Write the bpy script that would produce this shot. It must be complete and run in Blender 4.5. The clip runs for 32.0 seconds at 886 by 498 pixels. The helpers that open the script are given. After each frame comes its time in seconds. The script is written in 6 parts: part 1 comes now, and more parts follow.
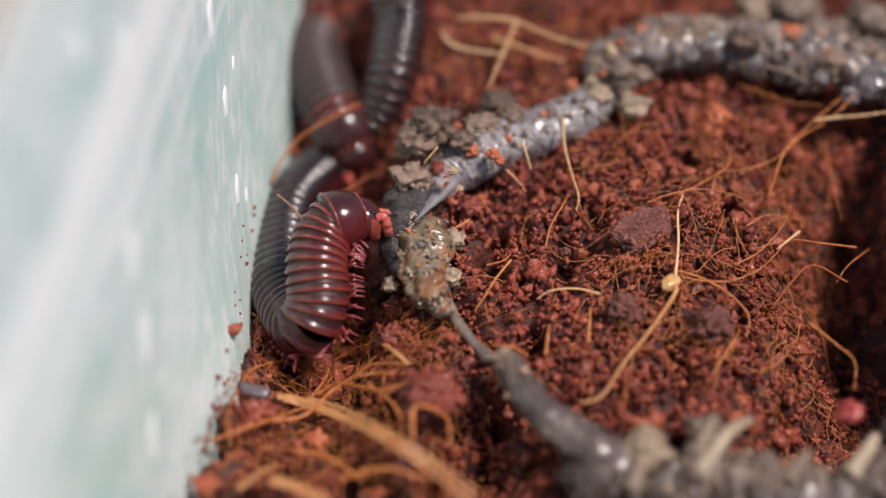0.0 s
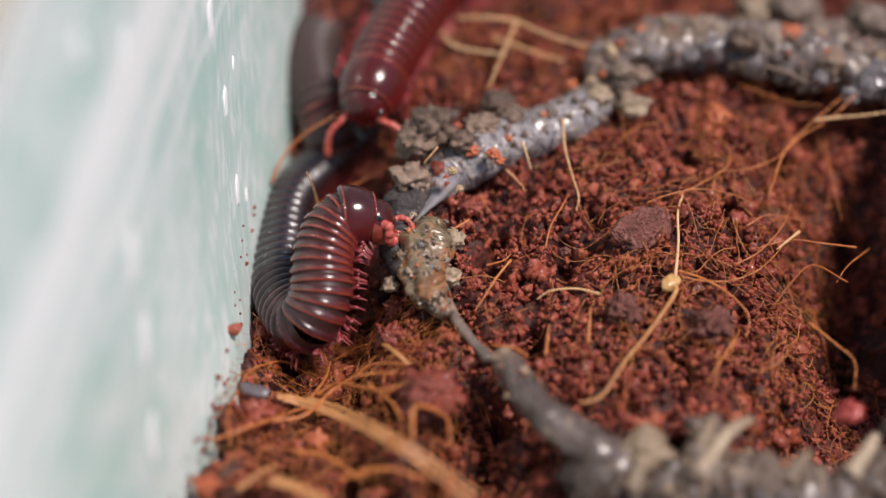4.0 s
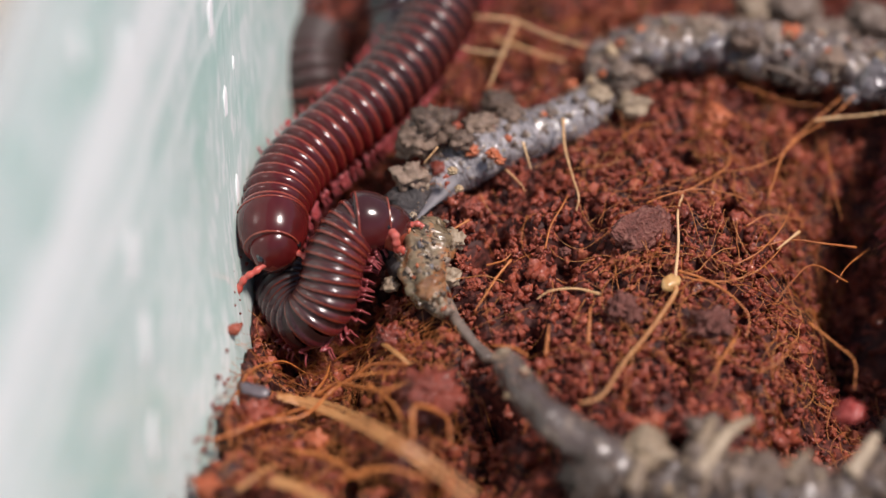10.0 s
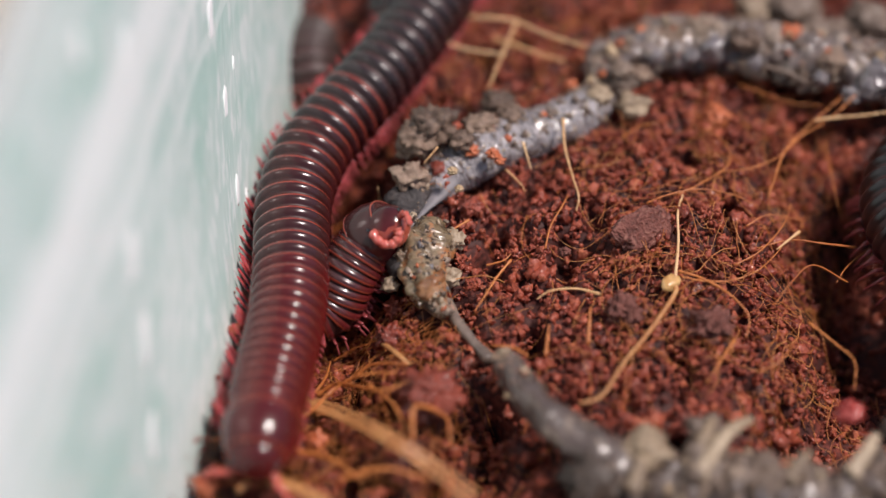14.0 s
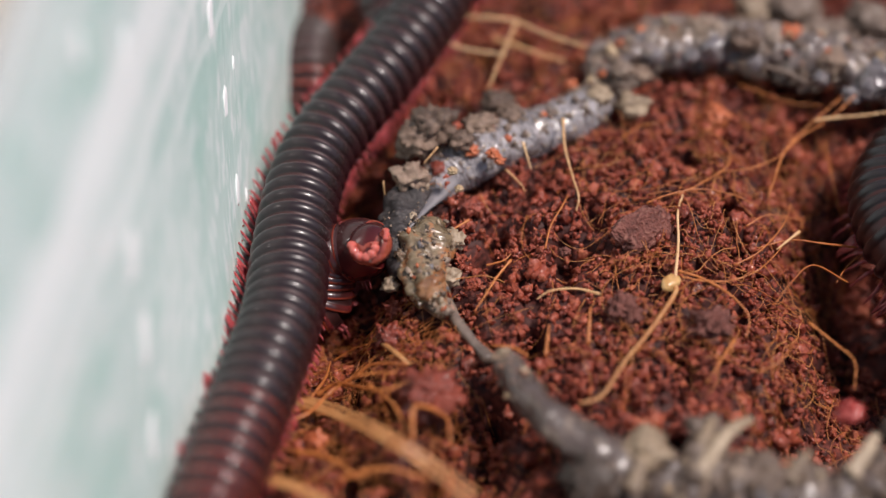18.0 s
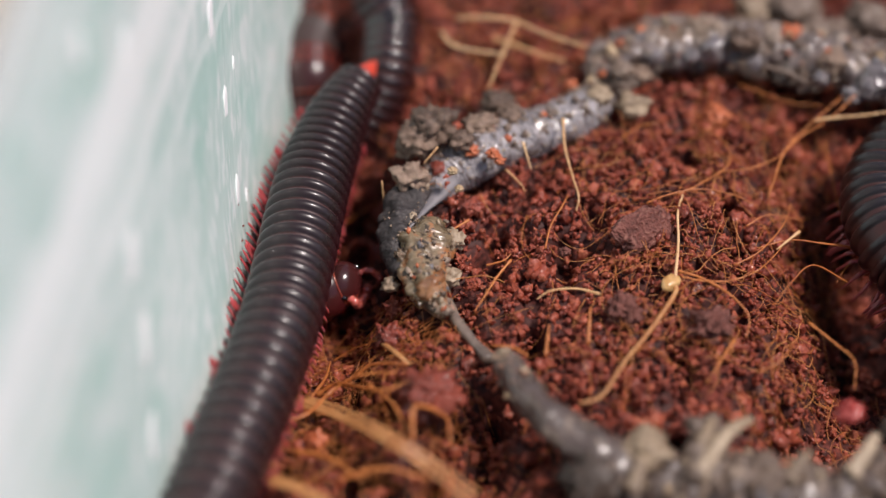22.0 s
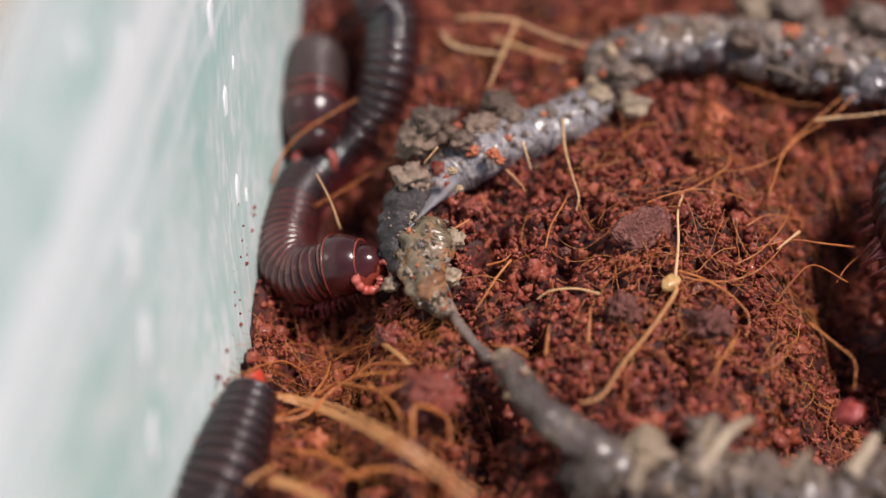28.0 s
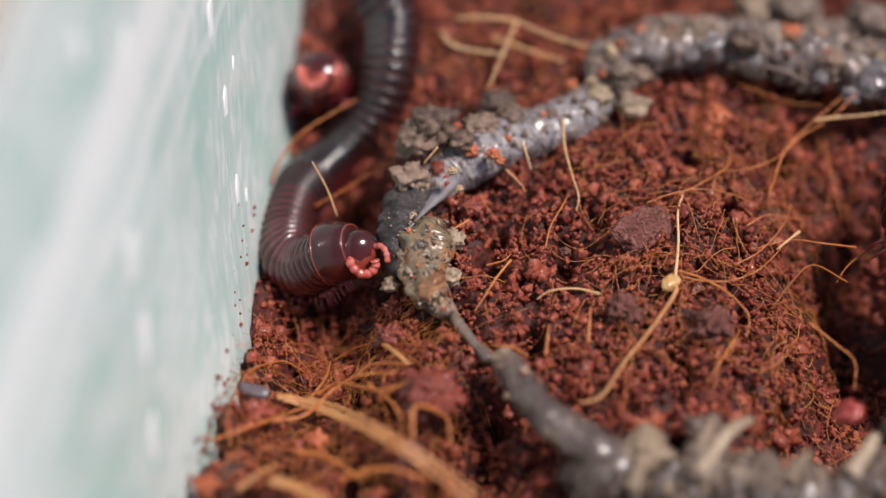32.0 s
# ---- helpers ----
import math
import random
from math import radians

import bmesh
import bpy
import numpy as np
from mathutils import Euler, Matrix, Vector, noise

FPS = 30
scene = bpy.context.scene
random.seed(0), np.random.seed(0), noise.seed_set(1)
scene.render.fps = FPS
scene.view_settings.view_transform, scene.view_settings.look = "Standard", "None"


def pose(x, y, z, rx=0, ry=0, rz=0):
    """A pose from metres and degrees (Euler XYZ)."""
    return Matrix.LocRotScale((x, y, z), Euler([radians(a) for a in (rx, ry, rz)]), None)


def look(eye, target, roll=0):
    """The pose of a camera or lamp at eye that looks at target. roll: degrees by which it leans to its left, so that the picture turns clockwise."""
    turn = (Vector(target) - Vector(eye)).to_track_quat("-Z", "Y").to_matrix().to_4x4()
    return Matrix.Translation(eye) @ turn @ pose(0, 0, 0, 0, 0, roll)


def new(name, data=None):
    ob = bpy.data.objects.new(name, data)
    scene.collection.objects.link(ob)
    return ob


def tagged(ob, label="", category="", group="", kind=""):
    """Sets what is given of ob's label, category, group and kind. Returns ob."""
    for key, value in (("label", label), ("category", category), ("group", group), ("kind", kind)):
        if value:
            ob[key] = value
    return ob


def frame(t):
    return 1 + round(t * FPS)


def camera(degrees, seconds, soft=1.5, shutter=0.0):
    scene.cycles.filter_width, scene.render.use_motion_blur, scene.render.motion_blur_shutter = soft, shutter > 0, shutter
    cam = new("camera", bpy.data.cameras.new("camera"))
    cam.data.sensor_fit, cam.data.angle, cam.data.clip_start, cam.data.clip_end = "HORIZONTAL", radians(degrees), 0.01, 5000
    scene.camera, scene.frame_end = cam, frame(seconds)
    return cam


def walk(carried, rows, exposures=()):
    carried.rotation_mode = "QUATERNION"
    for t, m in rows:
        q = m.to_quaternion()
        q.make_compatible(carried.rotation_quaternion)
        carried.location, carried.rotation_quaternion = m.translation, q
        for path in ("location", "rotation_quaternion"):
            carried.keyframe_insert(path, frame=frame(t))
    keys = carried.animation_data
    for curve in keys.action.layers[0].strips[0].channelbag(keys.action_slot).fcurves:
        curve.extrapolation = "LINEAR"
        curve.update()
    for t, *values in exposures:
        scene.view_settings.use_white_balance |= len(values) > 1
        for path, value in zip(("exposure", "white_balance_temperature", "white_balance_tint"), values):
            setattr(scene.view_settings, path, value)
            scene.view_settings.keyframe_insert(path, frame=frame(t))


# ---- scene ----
# Lengths in this file are millimetres, turned into metres where meshes are made.
MM = 0.001
SECONDS = 32.0

# ---------------------------------------------------------------- camera
cam = camera(30, SECONDS, soft=1.4)
cam.data.dof.use_dof = True
cam.data.dof.focus_distance = 0.2268
cam.data.dof.aperture_fstop = 5.0
EYE = (0, -0.1478, 0.1762)
walk(cam, [(0, look(EYE, (0, 0, 0))), (SECONDS, look(EYE, (0, 0, 0)))], exposures=[(0, -0.05, 6500, 17), (SECONDS, -0.05, 6500, 17)])

# ---------------------------------------------------------------- light
SUN_FROM = Vector((0.46, 0.0, 0.888)).normalized()
world = bpy.data.worlds.new("sky")
scene.world = world
world.use_nodes = True
sky = world.node_tree.nodes.new("ShaderNodeTexSky")
sky.sky_type, sky.sun_disc = "NISHITA", False
sky.sun_elevation = math.asin(SUN_FROM.z)
sky.sun_rotation = math.atan2(SUN_FROM.x, SUN_FROM.y)
back = world.node_tree.nodes["Background"]
back.inputs["Strength"].default_value = 0.085
world.node_tree.links.new(sky.outputs[0], back.inputs["Color"])
sun = new("sun", bpy.data.lights.new("sun", "SUN"))
sun.data.energy, sun.data.angle, sun.data.color = 4.1, radians(12), (1.0, 0.94, 0.86)
sun.matrix_world = look(SUN_FROM, (0, 0, 0))


# ---------------------------------------------------------------- materials
def surface(name, colours, grain=900, rough=0.6, bump=0.3, depth=0.15, spread=(0.3, 0.7), wear=0.0, vary="", coat=0.0, metal=0.0, sss=0.0, stretch=(1, 1, 1)):
    """A principled surface whose colour runs through the list by noise at two scales; bump depth in mm."""
    m = bpy.data.materials.new(name)
    m.use_nodes = True
    n, l = m.node_tree.nodes, m.node_tree.links
    b = n["Principled BSDF"]
    co = n.new("ShaderNodeTexCoord")
    mp = n.new("ShaderNodeMapping")
    mp.inputs["Scale"].default_value = stretch
    l.new(co.outputs["Object"], mp.inputs["Vector"])
    fine, broad = n.new("ShaderNodeTexNoise"), n.new("ShaderNodeTexNoise")
    fine.inputs["Scale"].default_value, fine.inputs["Detail"].default_value = grain, 4
    broad.inputs["Scale"].default_value, broad.inputs["Detail"].default_value = grain * 0.17, 3
    for t in (fine, broad):
        l.new(mp.outputs[0], t.inputs["Vector"])
    mix = n.new("ShaderNodeMath")
    mix.operation = "ADD"
    l.new(fine.outputs["Fac"], mix.inputs[0])
    l.new(broad.outputs["Fac"], mix.inputs[1])
    half = n.new("ShaderNodeMath")
    half.operation, half.inputs[1].default_value = "MULTIPLY", 0.5
    l.new(mix.outputs[0], half.inputs[0])
    drive = half.outputs[0]
    if vary:
        src = n.new("ShaderNodeNewGeometry").outputs["Random Per Island"] if vary == "island" else n.new("ShaderNodeObjectInfo").outputs["Random"]
        shift = n.new("ShaderNodeMapRange")
        shift.inputs["To Min"].default_value, shift.inputs["To Max"].default_value = -0.15, 0.15
        l.new(src, shift.inputs["Value"])
        add = n.new("ShaderNodeMath")
        l.new(drive, add.inputs[0])
        l.new(shift.outputs[0], add.inputs[1])
        drive = add.outputs[0]
    ramp = n.new("ShaderNodeValToRGB")
    els = ramp.color_ramp.elements
    for k, c in enumerate(colours):
        p = spread[0] + (spread[1] - spread[0]) * k / max(1, len(colours) - 1)
        e = els[k] if k < 2 else els.new(p)
        e.position, e.color = p, (*c, 1)
    l.new(drive, ramp.inputs["Fac"])
    l.new(ramp.outputs["Color"], b.inputs["Base Color"])
    rr = n.new("ShaderNodeMapRange")
    rr.inputs["From Min"].default_value, rr.inputs["From Max"].default_value = 0.3, 0.7
    rr.inputs["To Min"].default_value, rr.inputs["To Max"].default_value = max(0.04, rough - 0.14), min(1, rough + 0.14)
    l.new(broad.outputs["Fac"], rr.inputs["Value"])
    l.new(rr.outputs[0], b.inputs["Roughness"])
    b.inputs["Metallic"].default_value = metal
    b.inputs["Coat Weight"].default_value = coat
    b.inputs["Coat Roughness"].default_value = 0.12
    if sss:
        b.inputs["Subsurface Weight"].default_value = sss
        b.inputs["Subsurface Radius"].default_value = (0.001, 0.0006, 0.0004)
        b.inputs["Subsurface Scale"].default_value = 0.6
    if bump:
        bp = n.new("ShaderNodeBump")
        bp.inputs["Strength"].default_value, bp.inputs["Distance"].default_value = bump, depth * MM
        l.new(fine.outputs["Fac"], bp.inputs["Height"])
        l.new(bp.outputs["Normal"], b.inputs["Normal"])
    return m


def flecked(m, colour, scale, cut, amount=0.9, rough=0.6):
    """Specks of another colour, duller than the ground they sit on."""
    n, l = m.node_tree.nodes, m.node_tree.links
    b = n["Principled BSDF"]
    t, r = n.new("ShaderNodeTexNoise"), n.new("ShaderNodeMapRange")
    t.inputs["Scale"].default_value, t.inputs["Detail"].default_value = scale, 3
    l.new(n["Texture Coordinate"].outputs["Object"], t.inputs["Vector"])
    r.inputs["From Min"].default_value, r.inputs["From Max"].default_value, r.inputs["To Max"].default_value = cut, cut + 0.03, amount
    l.new(t.outputs["Fac"], r.inputs["Value"])
    for socket, kind, value in (("Base Color", "RGBA", (*colour, 1)), ("Roughness", "FLOAT", rough)):
        mix = n.new("ShaderNodeMix")
        mix.data_type = kind
        a, z = (mix.inputs["A"], mix.inputs["B"]) if kind == "FLOAT" else (mix.inputs[6], mix.inputs[7])
        l.new(r.outputs[0], mix.inputs["Factor"])
        l.new(b.inputs[socket].links[0].from_socket, a)
        z.default_value = value
        l.new(mix.outputs[0] if kind == "FLOAT" else mix.outputs[2], b.inputs[socket])
    return m


def shell(name, top, side, rough, coat=0.5, shine=0.5):
    """Horny ring of a millipede: dark back, redder flanks, fine lengthwise scratches."""
    m = surface(name, [top, [c * 1.5 + 0.004 for c in top]], grain=700, rough=rough, bump=0.25, depth=0.06, coat=coat, stretch=(1, 0.3, 1))
    n, l = m.node_tree.nodes, m.node_tree.links
    b = n["Principled BSDF"]
    b.inputs["Specular IOR Level"].default_value = shine
    old = b.inputs["Base Color"].links[0].from_socket
    sep = n.new("ShaderNodeSeparateXYZ")
    l.new(n["Texture Coordinate"].outputs["Object"], sep.inputs[0])
    rng = n.new("ShaderNodeMapRange")
    rng.inputs["From Min"].default_value, rng.inputs["From Max"].default_value = 0.0030, -0.0015
    l.new(sep.outputs["Z"], rng.inputs["Value"])
    mix = n.new("ShaderNodeMix")
    mix.data_type = "RGBA"
    l.new(rng.outputs[0], mix.inputs["Factor"])
    l.new(old, mix.inputs["A"])
    mix.inputs["B"].default_value = (*side, 1)
    l.new(mix.outputs["Result"], b.inputs["Base Color"])
    return m


COIR = [(0.055, 0.010, 0.006), (0.235, 0.042, 0.023), (0.385, 0.083, 0.043), (0.50, 0.145, 0.066)]
m_soil = surface("coir_bed", [(0.03, 0.007, 0.005), *COIR[:2]], 900, 0.75, 0.8, 0.5)
m_crumb = surface("coir_crumb", COIR, 2200, 0.42, 1.0, 0.4, coat=0.22, vary="island", spread=(0.2, 0.8))
m_grain = surface("coir_crumb_single", COIR, 2200, 0.42, 1.0, 0.4, coat=0.22, vary="object", spread=(0.2, 0.8))
m_fibre = surface("coir_fibre", [(0.30, 0.074, 0.017), (0.52, 0.172, 0.042), (0.64, 0.285, 0.092)], 500, 0.45, 0.3, 0.06, vary="island", spread=(0.25, 0.75))
m_straw = surface("pale_fibre", [(0.43, 0.21, 0.08), (0.65, 0.38, 0.18), (0.80, 0.55, 0.31)], 500, 0.42, 0.3, 0.06, vary="object", spread=(0.25, 0.75))
m_strap = surface("flat_fibre", [(0.27, 0.095, 0.027), (0.43, 0.18, 0.06), (0.54, 0.28, 0.105)], 700, 0.45, 0.6, 0.15, stretch=(0.5, 2.5, 2.5))
m_clod = surface("grey_clod", [(0.070, 0.046, 0.034), (0.20, 0.142, 0.108), (0.35, 0.265, 0.20)], 900, 0.6, 0.9, 0.5, vary="object")
m_clodwet = surface("wet_clod", [(0.030, 0.020, 0.015), (0.095, 0.065, 0.049), (0.19, 0.135, 0.102)], 900, 0.5, 0.9, 0.4, vary="object")
m_clodtan = surface("tan_clod", [(0.075, 0.046, 0.033), (0.20, 0.132, 0.094), (0.34, 0.24, 0.175)], 900, 0.7, 0.5, 0.3, vary="object")
m_grit = surface("soil_grit", [(0.07, 0.048, 0.036), (0.21, 0.148, 0.105), (0.35, 0.255, 0.185), (0.37, 0.125, 0.07)], 900, 0.45, 0.6, 0.2, vary="island", spread=(0.25, 0.75))
m_clodpale = surface("pale_clod", [(0.15, 0.10, 0.065), (0.32, 0.235, 0.155), (0.46, 0.355, 0.25)], 900, 0.55, 0.9, 0.4, vary="object")
m_snout = surface("worm_end", [(0.060, 0.026, 0.013), (0.20, 0.080, 0.032), (0.31, 0.145, 0.060), (0.30, 0.22, 0.14)], 600, 0.32, 0.9, 0.4, coat=0.4)
m_leaf = surface("leaf_scrap", [(0.085, 0.068, 0.074), (0.16, 0.132, 0.142)], 800, 0.4, 0.5, 0.1, coat=0.2)
m_wet = surface("wet_skin", [(0.12, 0.105, 0.108), (0.22, 0.19, 0.19)], 700, 0.16, 0.5, 0.25, coat=1.0)
m_chip = surface("bark_chip", [(0.075, 0.022, 0.016), (0.19, 0.060, 0.044), (0.30, 0.12, 0.09)], 1500, 0.6, 1.0, 1.1)
m_seed = surface("seed_husk", [(0.45, 0.20, 0.05), (0.80, 0.55, 0.25)], 600, 0.25, 0.2, 0.05, coat=0.5)
m_berry = surface("red_crumb", [(0.30, 0.035, 0.03), (0.50, 0.08, 0.06)], 700, 0.3, 0.4, 0.1, coat=0.4)
m_orange = surface("orange_crumb", [(0.35, 0.078, 0.030), (0.53, 0.155, 0.065)], 700, 0.4, 0.5, 0.2, vary="object")
m_slime = surface("worm_skin", [(0.12, 0.104, 0.106), (0.225, 0.205, 0.213), (0.30, 0.272, 0.28), (0.35, 0.31, 0.305), (0.43, 0.36, 0.31)], 1500, 0.33, 1.0, 0.55, coat=0.5, spread=(0.34, 0.70))
m_crust = surface("worm_crust", [(0.055, 0.040, 0.034), (0.15, 0.118, 0.108), (0.20, 0.157, 0.142), (0.30, 0.228, 0.172), (0.38, 0.29, 0.22)], 1000, 0.36, 0.9, 0.3, coat=0.7, spread=(0.34, 0.68))
m_slimedark = surface("worm_skin_dark", [(0.014, 0.011, 0.011), (0.040, 0.032, 0.031), (0.095, 0.073, 0.068)], 900, 0.65, 1.0, 0.5, coat=0.0)
m_slimebrown = surface("worm_skin_brown", [(0.045, 0.028, 0.018), (0.15, 0.105, 0.060), (0.24, 0.175, 0.105), (0.34, 0.13, 0.045), (0.40, 0.30, 0.19)], 420, 0.3, 0.9, 0.35, coat=0.35, spread=(0.36, 0.66))
m_slimefore = surface("worm_skin_fore", [(0.035, 0.024, 0.020), (0.09, 0.066, 0.057), (0.18, 0.14, 0.12)], 350, 0.36, 0.8, 0.3, coat=0.35)
m_thread = surface("dried_thread", [(0.065, 0.048, 0.04), (0.155, 0.112, 0.088), (0.25, 0.185, 0.14)], 500, 0.45, 0.6, 0.2, coat=0.2)
m_mucus = surface("mucus", [(0.11, 0.10, 0.105), (0.23, 0.21, 0.22)], 500, 0.5, 0.6, 0.2)
m_ochre = surface("ochre_crumb", [(0.38, 0.24, 0.12), (0.56, 0.42, 0.27)], 700, 0.4, 0.5, 0.2)
m_leg = surface("leg_skin", [(0.44, 0.062, 0.072), (0.60, 0.145, 0.155)], 900, 0.3, 0.2, 0.03, coat=0.3, sss=0.5)
# darker copy of leg_skin: shade on feeder's and passer's legs put in colour
m_legshaded = surface("leg_skin_shaded", [(0.22, 0.035, 0.04), (0.33, 0.07, 0.07)], 900, 0.35, 0.2, 0.03, coat=0.3)
m_feeler = surface("feeler_skin", [(0.50, 0.070, 0.050), (0.66, 0.15, 0.11)], 900, 0.3, 0.2, 0.03, coat=0.4)
m_feelerpale = surface("feeler_skin_pale", [(0.46, 0.075, 0.055), (0.64, 0.17, 0.13)], 900, 0.18, 0.2, 0.03, coat=0.7, sss=0.3)
m_face = surface("head_skin", [(0.19, 0.026, 0.018), (0.42, 0.095, 0.052)], 500, 0.16, 0.9, 0.25, coat=0.7)
m_eye = surface("eye", [(0.006, 0.006, 0.007), (0.015, 0.014, 0.015)], 2500, 0.15, 0.5, 0.05, coat=0.8)
m_tail = surface("tail_tip", [(0.50, 0.03, 0.02), (0.72, 0.09, 0.04)], 700, 0.3, 0.2, 0.04, coat=0.4)
m_hem = surface("ring_hem", [(0.17, 0.022, 0.015), (0.31, 0.056, 0.029)], 700, 0.25, 0.15, 0.03, coat=0.6)
m_hemdull = surface("ring_hem_dull", [(0.075, 0.038, 0.038), (0.145, 0.082, 0.08)], 700, 0.4, 0.15, 0.03, coat=0.15)
m_hemblack = surface("ring_hem_black", [(0.018, 0.009, 0.009), (0.040, 0.016, 0.015)], 700, 0.3, 0.15, 0.03, coat=0.6)
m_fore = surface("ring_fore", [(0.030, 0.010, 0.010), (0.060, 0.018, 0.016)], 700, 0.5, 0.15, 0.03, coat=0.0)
flecked(m_slime, (0.095, 0.060, 0.042), 620, 0.60)
flecked(m_slime, (0.36, 0.28, 0.19), 1500, 0.63)
flecked(m_crust, (0.045, 0.030, 0.023), 420, 0.585, 0.8)
flecked(m_crust, (0.30, 0.085, 0.045), 700, 0.66)
flecked(m_slimebrown, (0.030, 0.020, 0.014), 700, 0.60)
flecked(m_slimefore, (0.24, 0.175, 0.13), 360, 0.60, 0.7)
flecked(m_chip, (0.30, 0.135, 0.10), 1600, 0.60, 0.7)
SHELLS = [shell("shell_maroon", (0.060, 0.007, 0.007), (0.20, 0.012, 0.011), 0.22, 0.35, 0.35),
          shell("shell_brown", (0.036, 0.011, 0.0105), (0.10, 0.011, 0.012), 0.22, 0.35, 0.35),
          shell("shell_dark", (0.022, 0.0095, 0.010), (0.070, 0.009, 0.012), 0.32, 0.25, 0.4),
          shell("shell_grey", (0.018, 0.0105, 0.011), (0.055, 0.008, 0.011), 0.34, 0.28, 0.4),
          shell("shell_black", (0.009, 0.005, 0.006), (0.14, 0.012, 0.014), 0.24, 1.0, 0.6),
          shell("shell_taupe", (0.046, 0.030, 0.027), (0.075, 0.028, 0.025), 0.42, 0.1, 0.35),
          shell("shell_chestnut", (0.042, 0.012, 0.011), (0.13, 0.014, 0.014), 0.3, 0.6, 0.5),
          shell("shell_slate", (0.014, 0.0105, 0.0115), (0.035, 0.008, 0.010), 0.34, 0.3, 0.45)]
m_roomwall = surface("wall_paint", [(0.40, 0.41, 0.41), (0.46, 0.47, 0.47)], 40, 0.7, 0.2, 0.2)
m_table = surface("table_top", [(0.62, 0.54, 0.44), (0.72, 0.65, 0.55)], 60, 0.5, 0.2, 0.2)


# the left wall's line, leaning outwards
WALL_A, WALL_DIR, LEAN = Vector((-32.0, -38.3, -3.0)), Vector((0.099, 0.995, 0)), radians(8)
WALL_OUT = Vector((-WALL_DIR.y, WALL_DIR.x, 0))
WALL_UP = Vector((0, 0, math.cos(LEAN))) + WALL_OUT * math.sin(LEAN)
WALL_N = WALL_DIR.cross(WALL_UP)


def plastic():
    """Scuffed, milky green plastic: long pale smears lie along the wall."""
    m = bpy.data.materials.new("milky_plastic")
    m.use_nodes = True
    n, l = m.node_tree.nodes, m.node_tree.links
    b = n["Principled BSDF"]
    co, mp = n.new("ShaderNodeTexCoord"), n.new("ShaderNodeMapping")
    tilt = n.new("ShaderNodeMapping")
    tilt.inputs["Rotation"].default_value = (radians(-43), 0, 0)
    l.new(co.outputs["Object"], tilt.inputs["Vector"])
    mp.inputs["Scale"].default_value = (1, 0.22, 1)
    l.new(tilt.outputs[0], mp.inputs["Vector"])
    ramps = []
    level = n.new("ShaderNodeMapping")
    level.inputs["Scale"].default_value = (1, 0.2, 1)
    l.new(co.outputs["Object"], level.inputs["Vector"])
    level2 = n.new("ShaderNodeMapping")
    level2.inputs["Scale"].default_value = (1, 0.7, 1)
    l.new(co.outputs["Object"], level2.inputs["Vector"])
    for scale, lo, hi, way in ((150, 0.42, 0.58, level), (900, 0.52, 0.60, mp), (420, 0.46, 0.58, mp)):
        t = n.new("ShaderNodeTexNoise")
        t.inputs["Scale"].default_value, t.inputs["Detail"].default_value = scale, 3
        l.new(way.outputs[0], t.inputs["Vector"])
        r = n.new("ShaderNodeMapRange")
        r.inputs["From Min"].default_value, r.inputs["From Max"].default_value = lo, hi
        l.new(t.outputs["Fac"], r.inputs["Value"])
        ramps.append((t, r))
    mix = n.new("ShaderNodeMix")
    mix.data_type = "RGBA"
    mix.inputs["A"].default_value, mix.inputs["B"].default_value = (0.57, 0.74, 0.69, 1), (0.73, 0.84, 0.805, 1)
    both = n.new("ShaderNodeMath")
    both.operation = "MULTIPLY_ADD"
    both.inputs[1].default_value = 0.55
    broad = n.new("ShaderNodeMath")
    broad.operation, broad.inputs[1].default_value = "MULTIPLY", 0.45
    l.new(ramps[2][1].outputs[0], broad.inputs[0])
    l.new(ramps[0][1].outputs[0], both.inputs[0])
    l.new(broad.outputs[0], both.inputs[2])
    l.new(both.outputs[0], mix.inputs["Factor"])
    top = n.new("ShaderNodeMix")
    top.data_type = "RGBA"
    half = n.new("ShaderNodeMath")
    half.operation, half.inputs[1].default_value = "MULTIPLY", 0.6
    l.new(ramps[1][1].outputs[0], half.inputs[0])
    l.new(half.outputs[0], top.inputs["Factor"])
    l.new(mix.outputs["Result"], top.inputs["A"])
    top.inputs["B"].default_value = (0.92, 0.95, 0.94, 1)
    # clearer green patches where the haze is worn off
    patch, cut = n.new("ShaderNodeTexNoise"), n.new("ShaderNodeMapRange")
    patch.inputs["Scale"].default_value, patch.inputs["Detail"].default_value = 115, 2
    cut.inputs["From Min"].default_value, cut.inputs["From Max"].default_value, cut.inputs["To Max"].default_value = 0.52, 0.66, 0.6
    worn = n.new("ShaderNodeMix")
    worn.data_type = "RGBA"
    l.new(level2.outputs[0], patch.inputs["Vector"])
    l.new(patch.outputs["Fac"], cut.inputs["Value"])
    l.new(cut.outputs[0], worn.inputs["Factor"])
    l.new(top.outputs["Result"], worn.inputs["A"])
    worn.inputs["B"].default_value = (0.46, 0.70, 0.625, 1)
    top = worn
    # long pale streaks along the wall
    at = n.new("ShaderNodeVectorMath")
    at.operation = "SUBTRACT"
    at.inputs[1].default_value = WALL_A * MM
    l.new(co.outputs["Object"], at.inputs[0])
    wave = n.new("ShaderNodeTexNoise")
    wave.inputs["Scale"].default_value = 60
    l.new(mp.outputs[0], wave.inputs["Vector"])
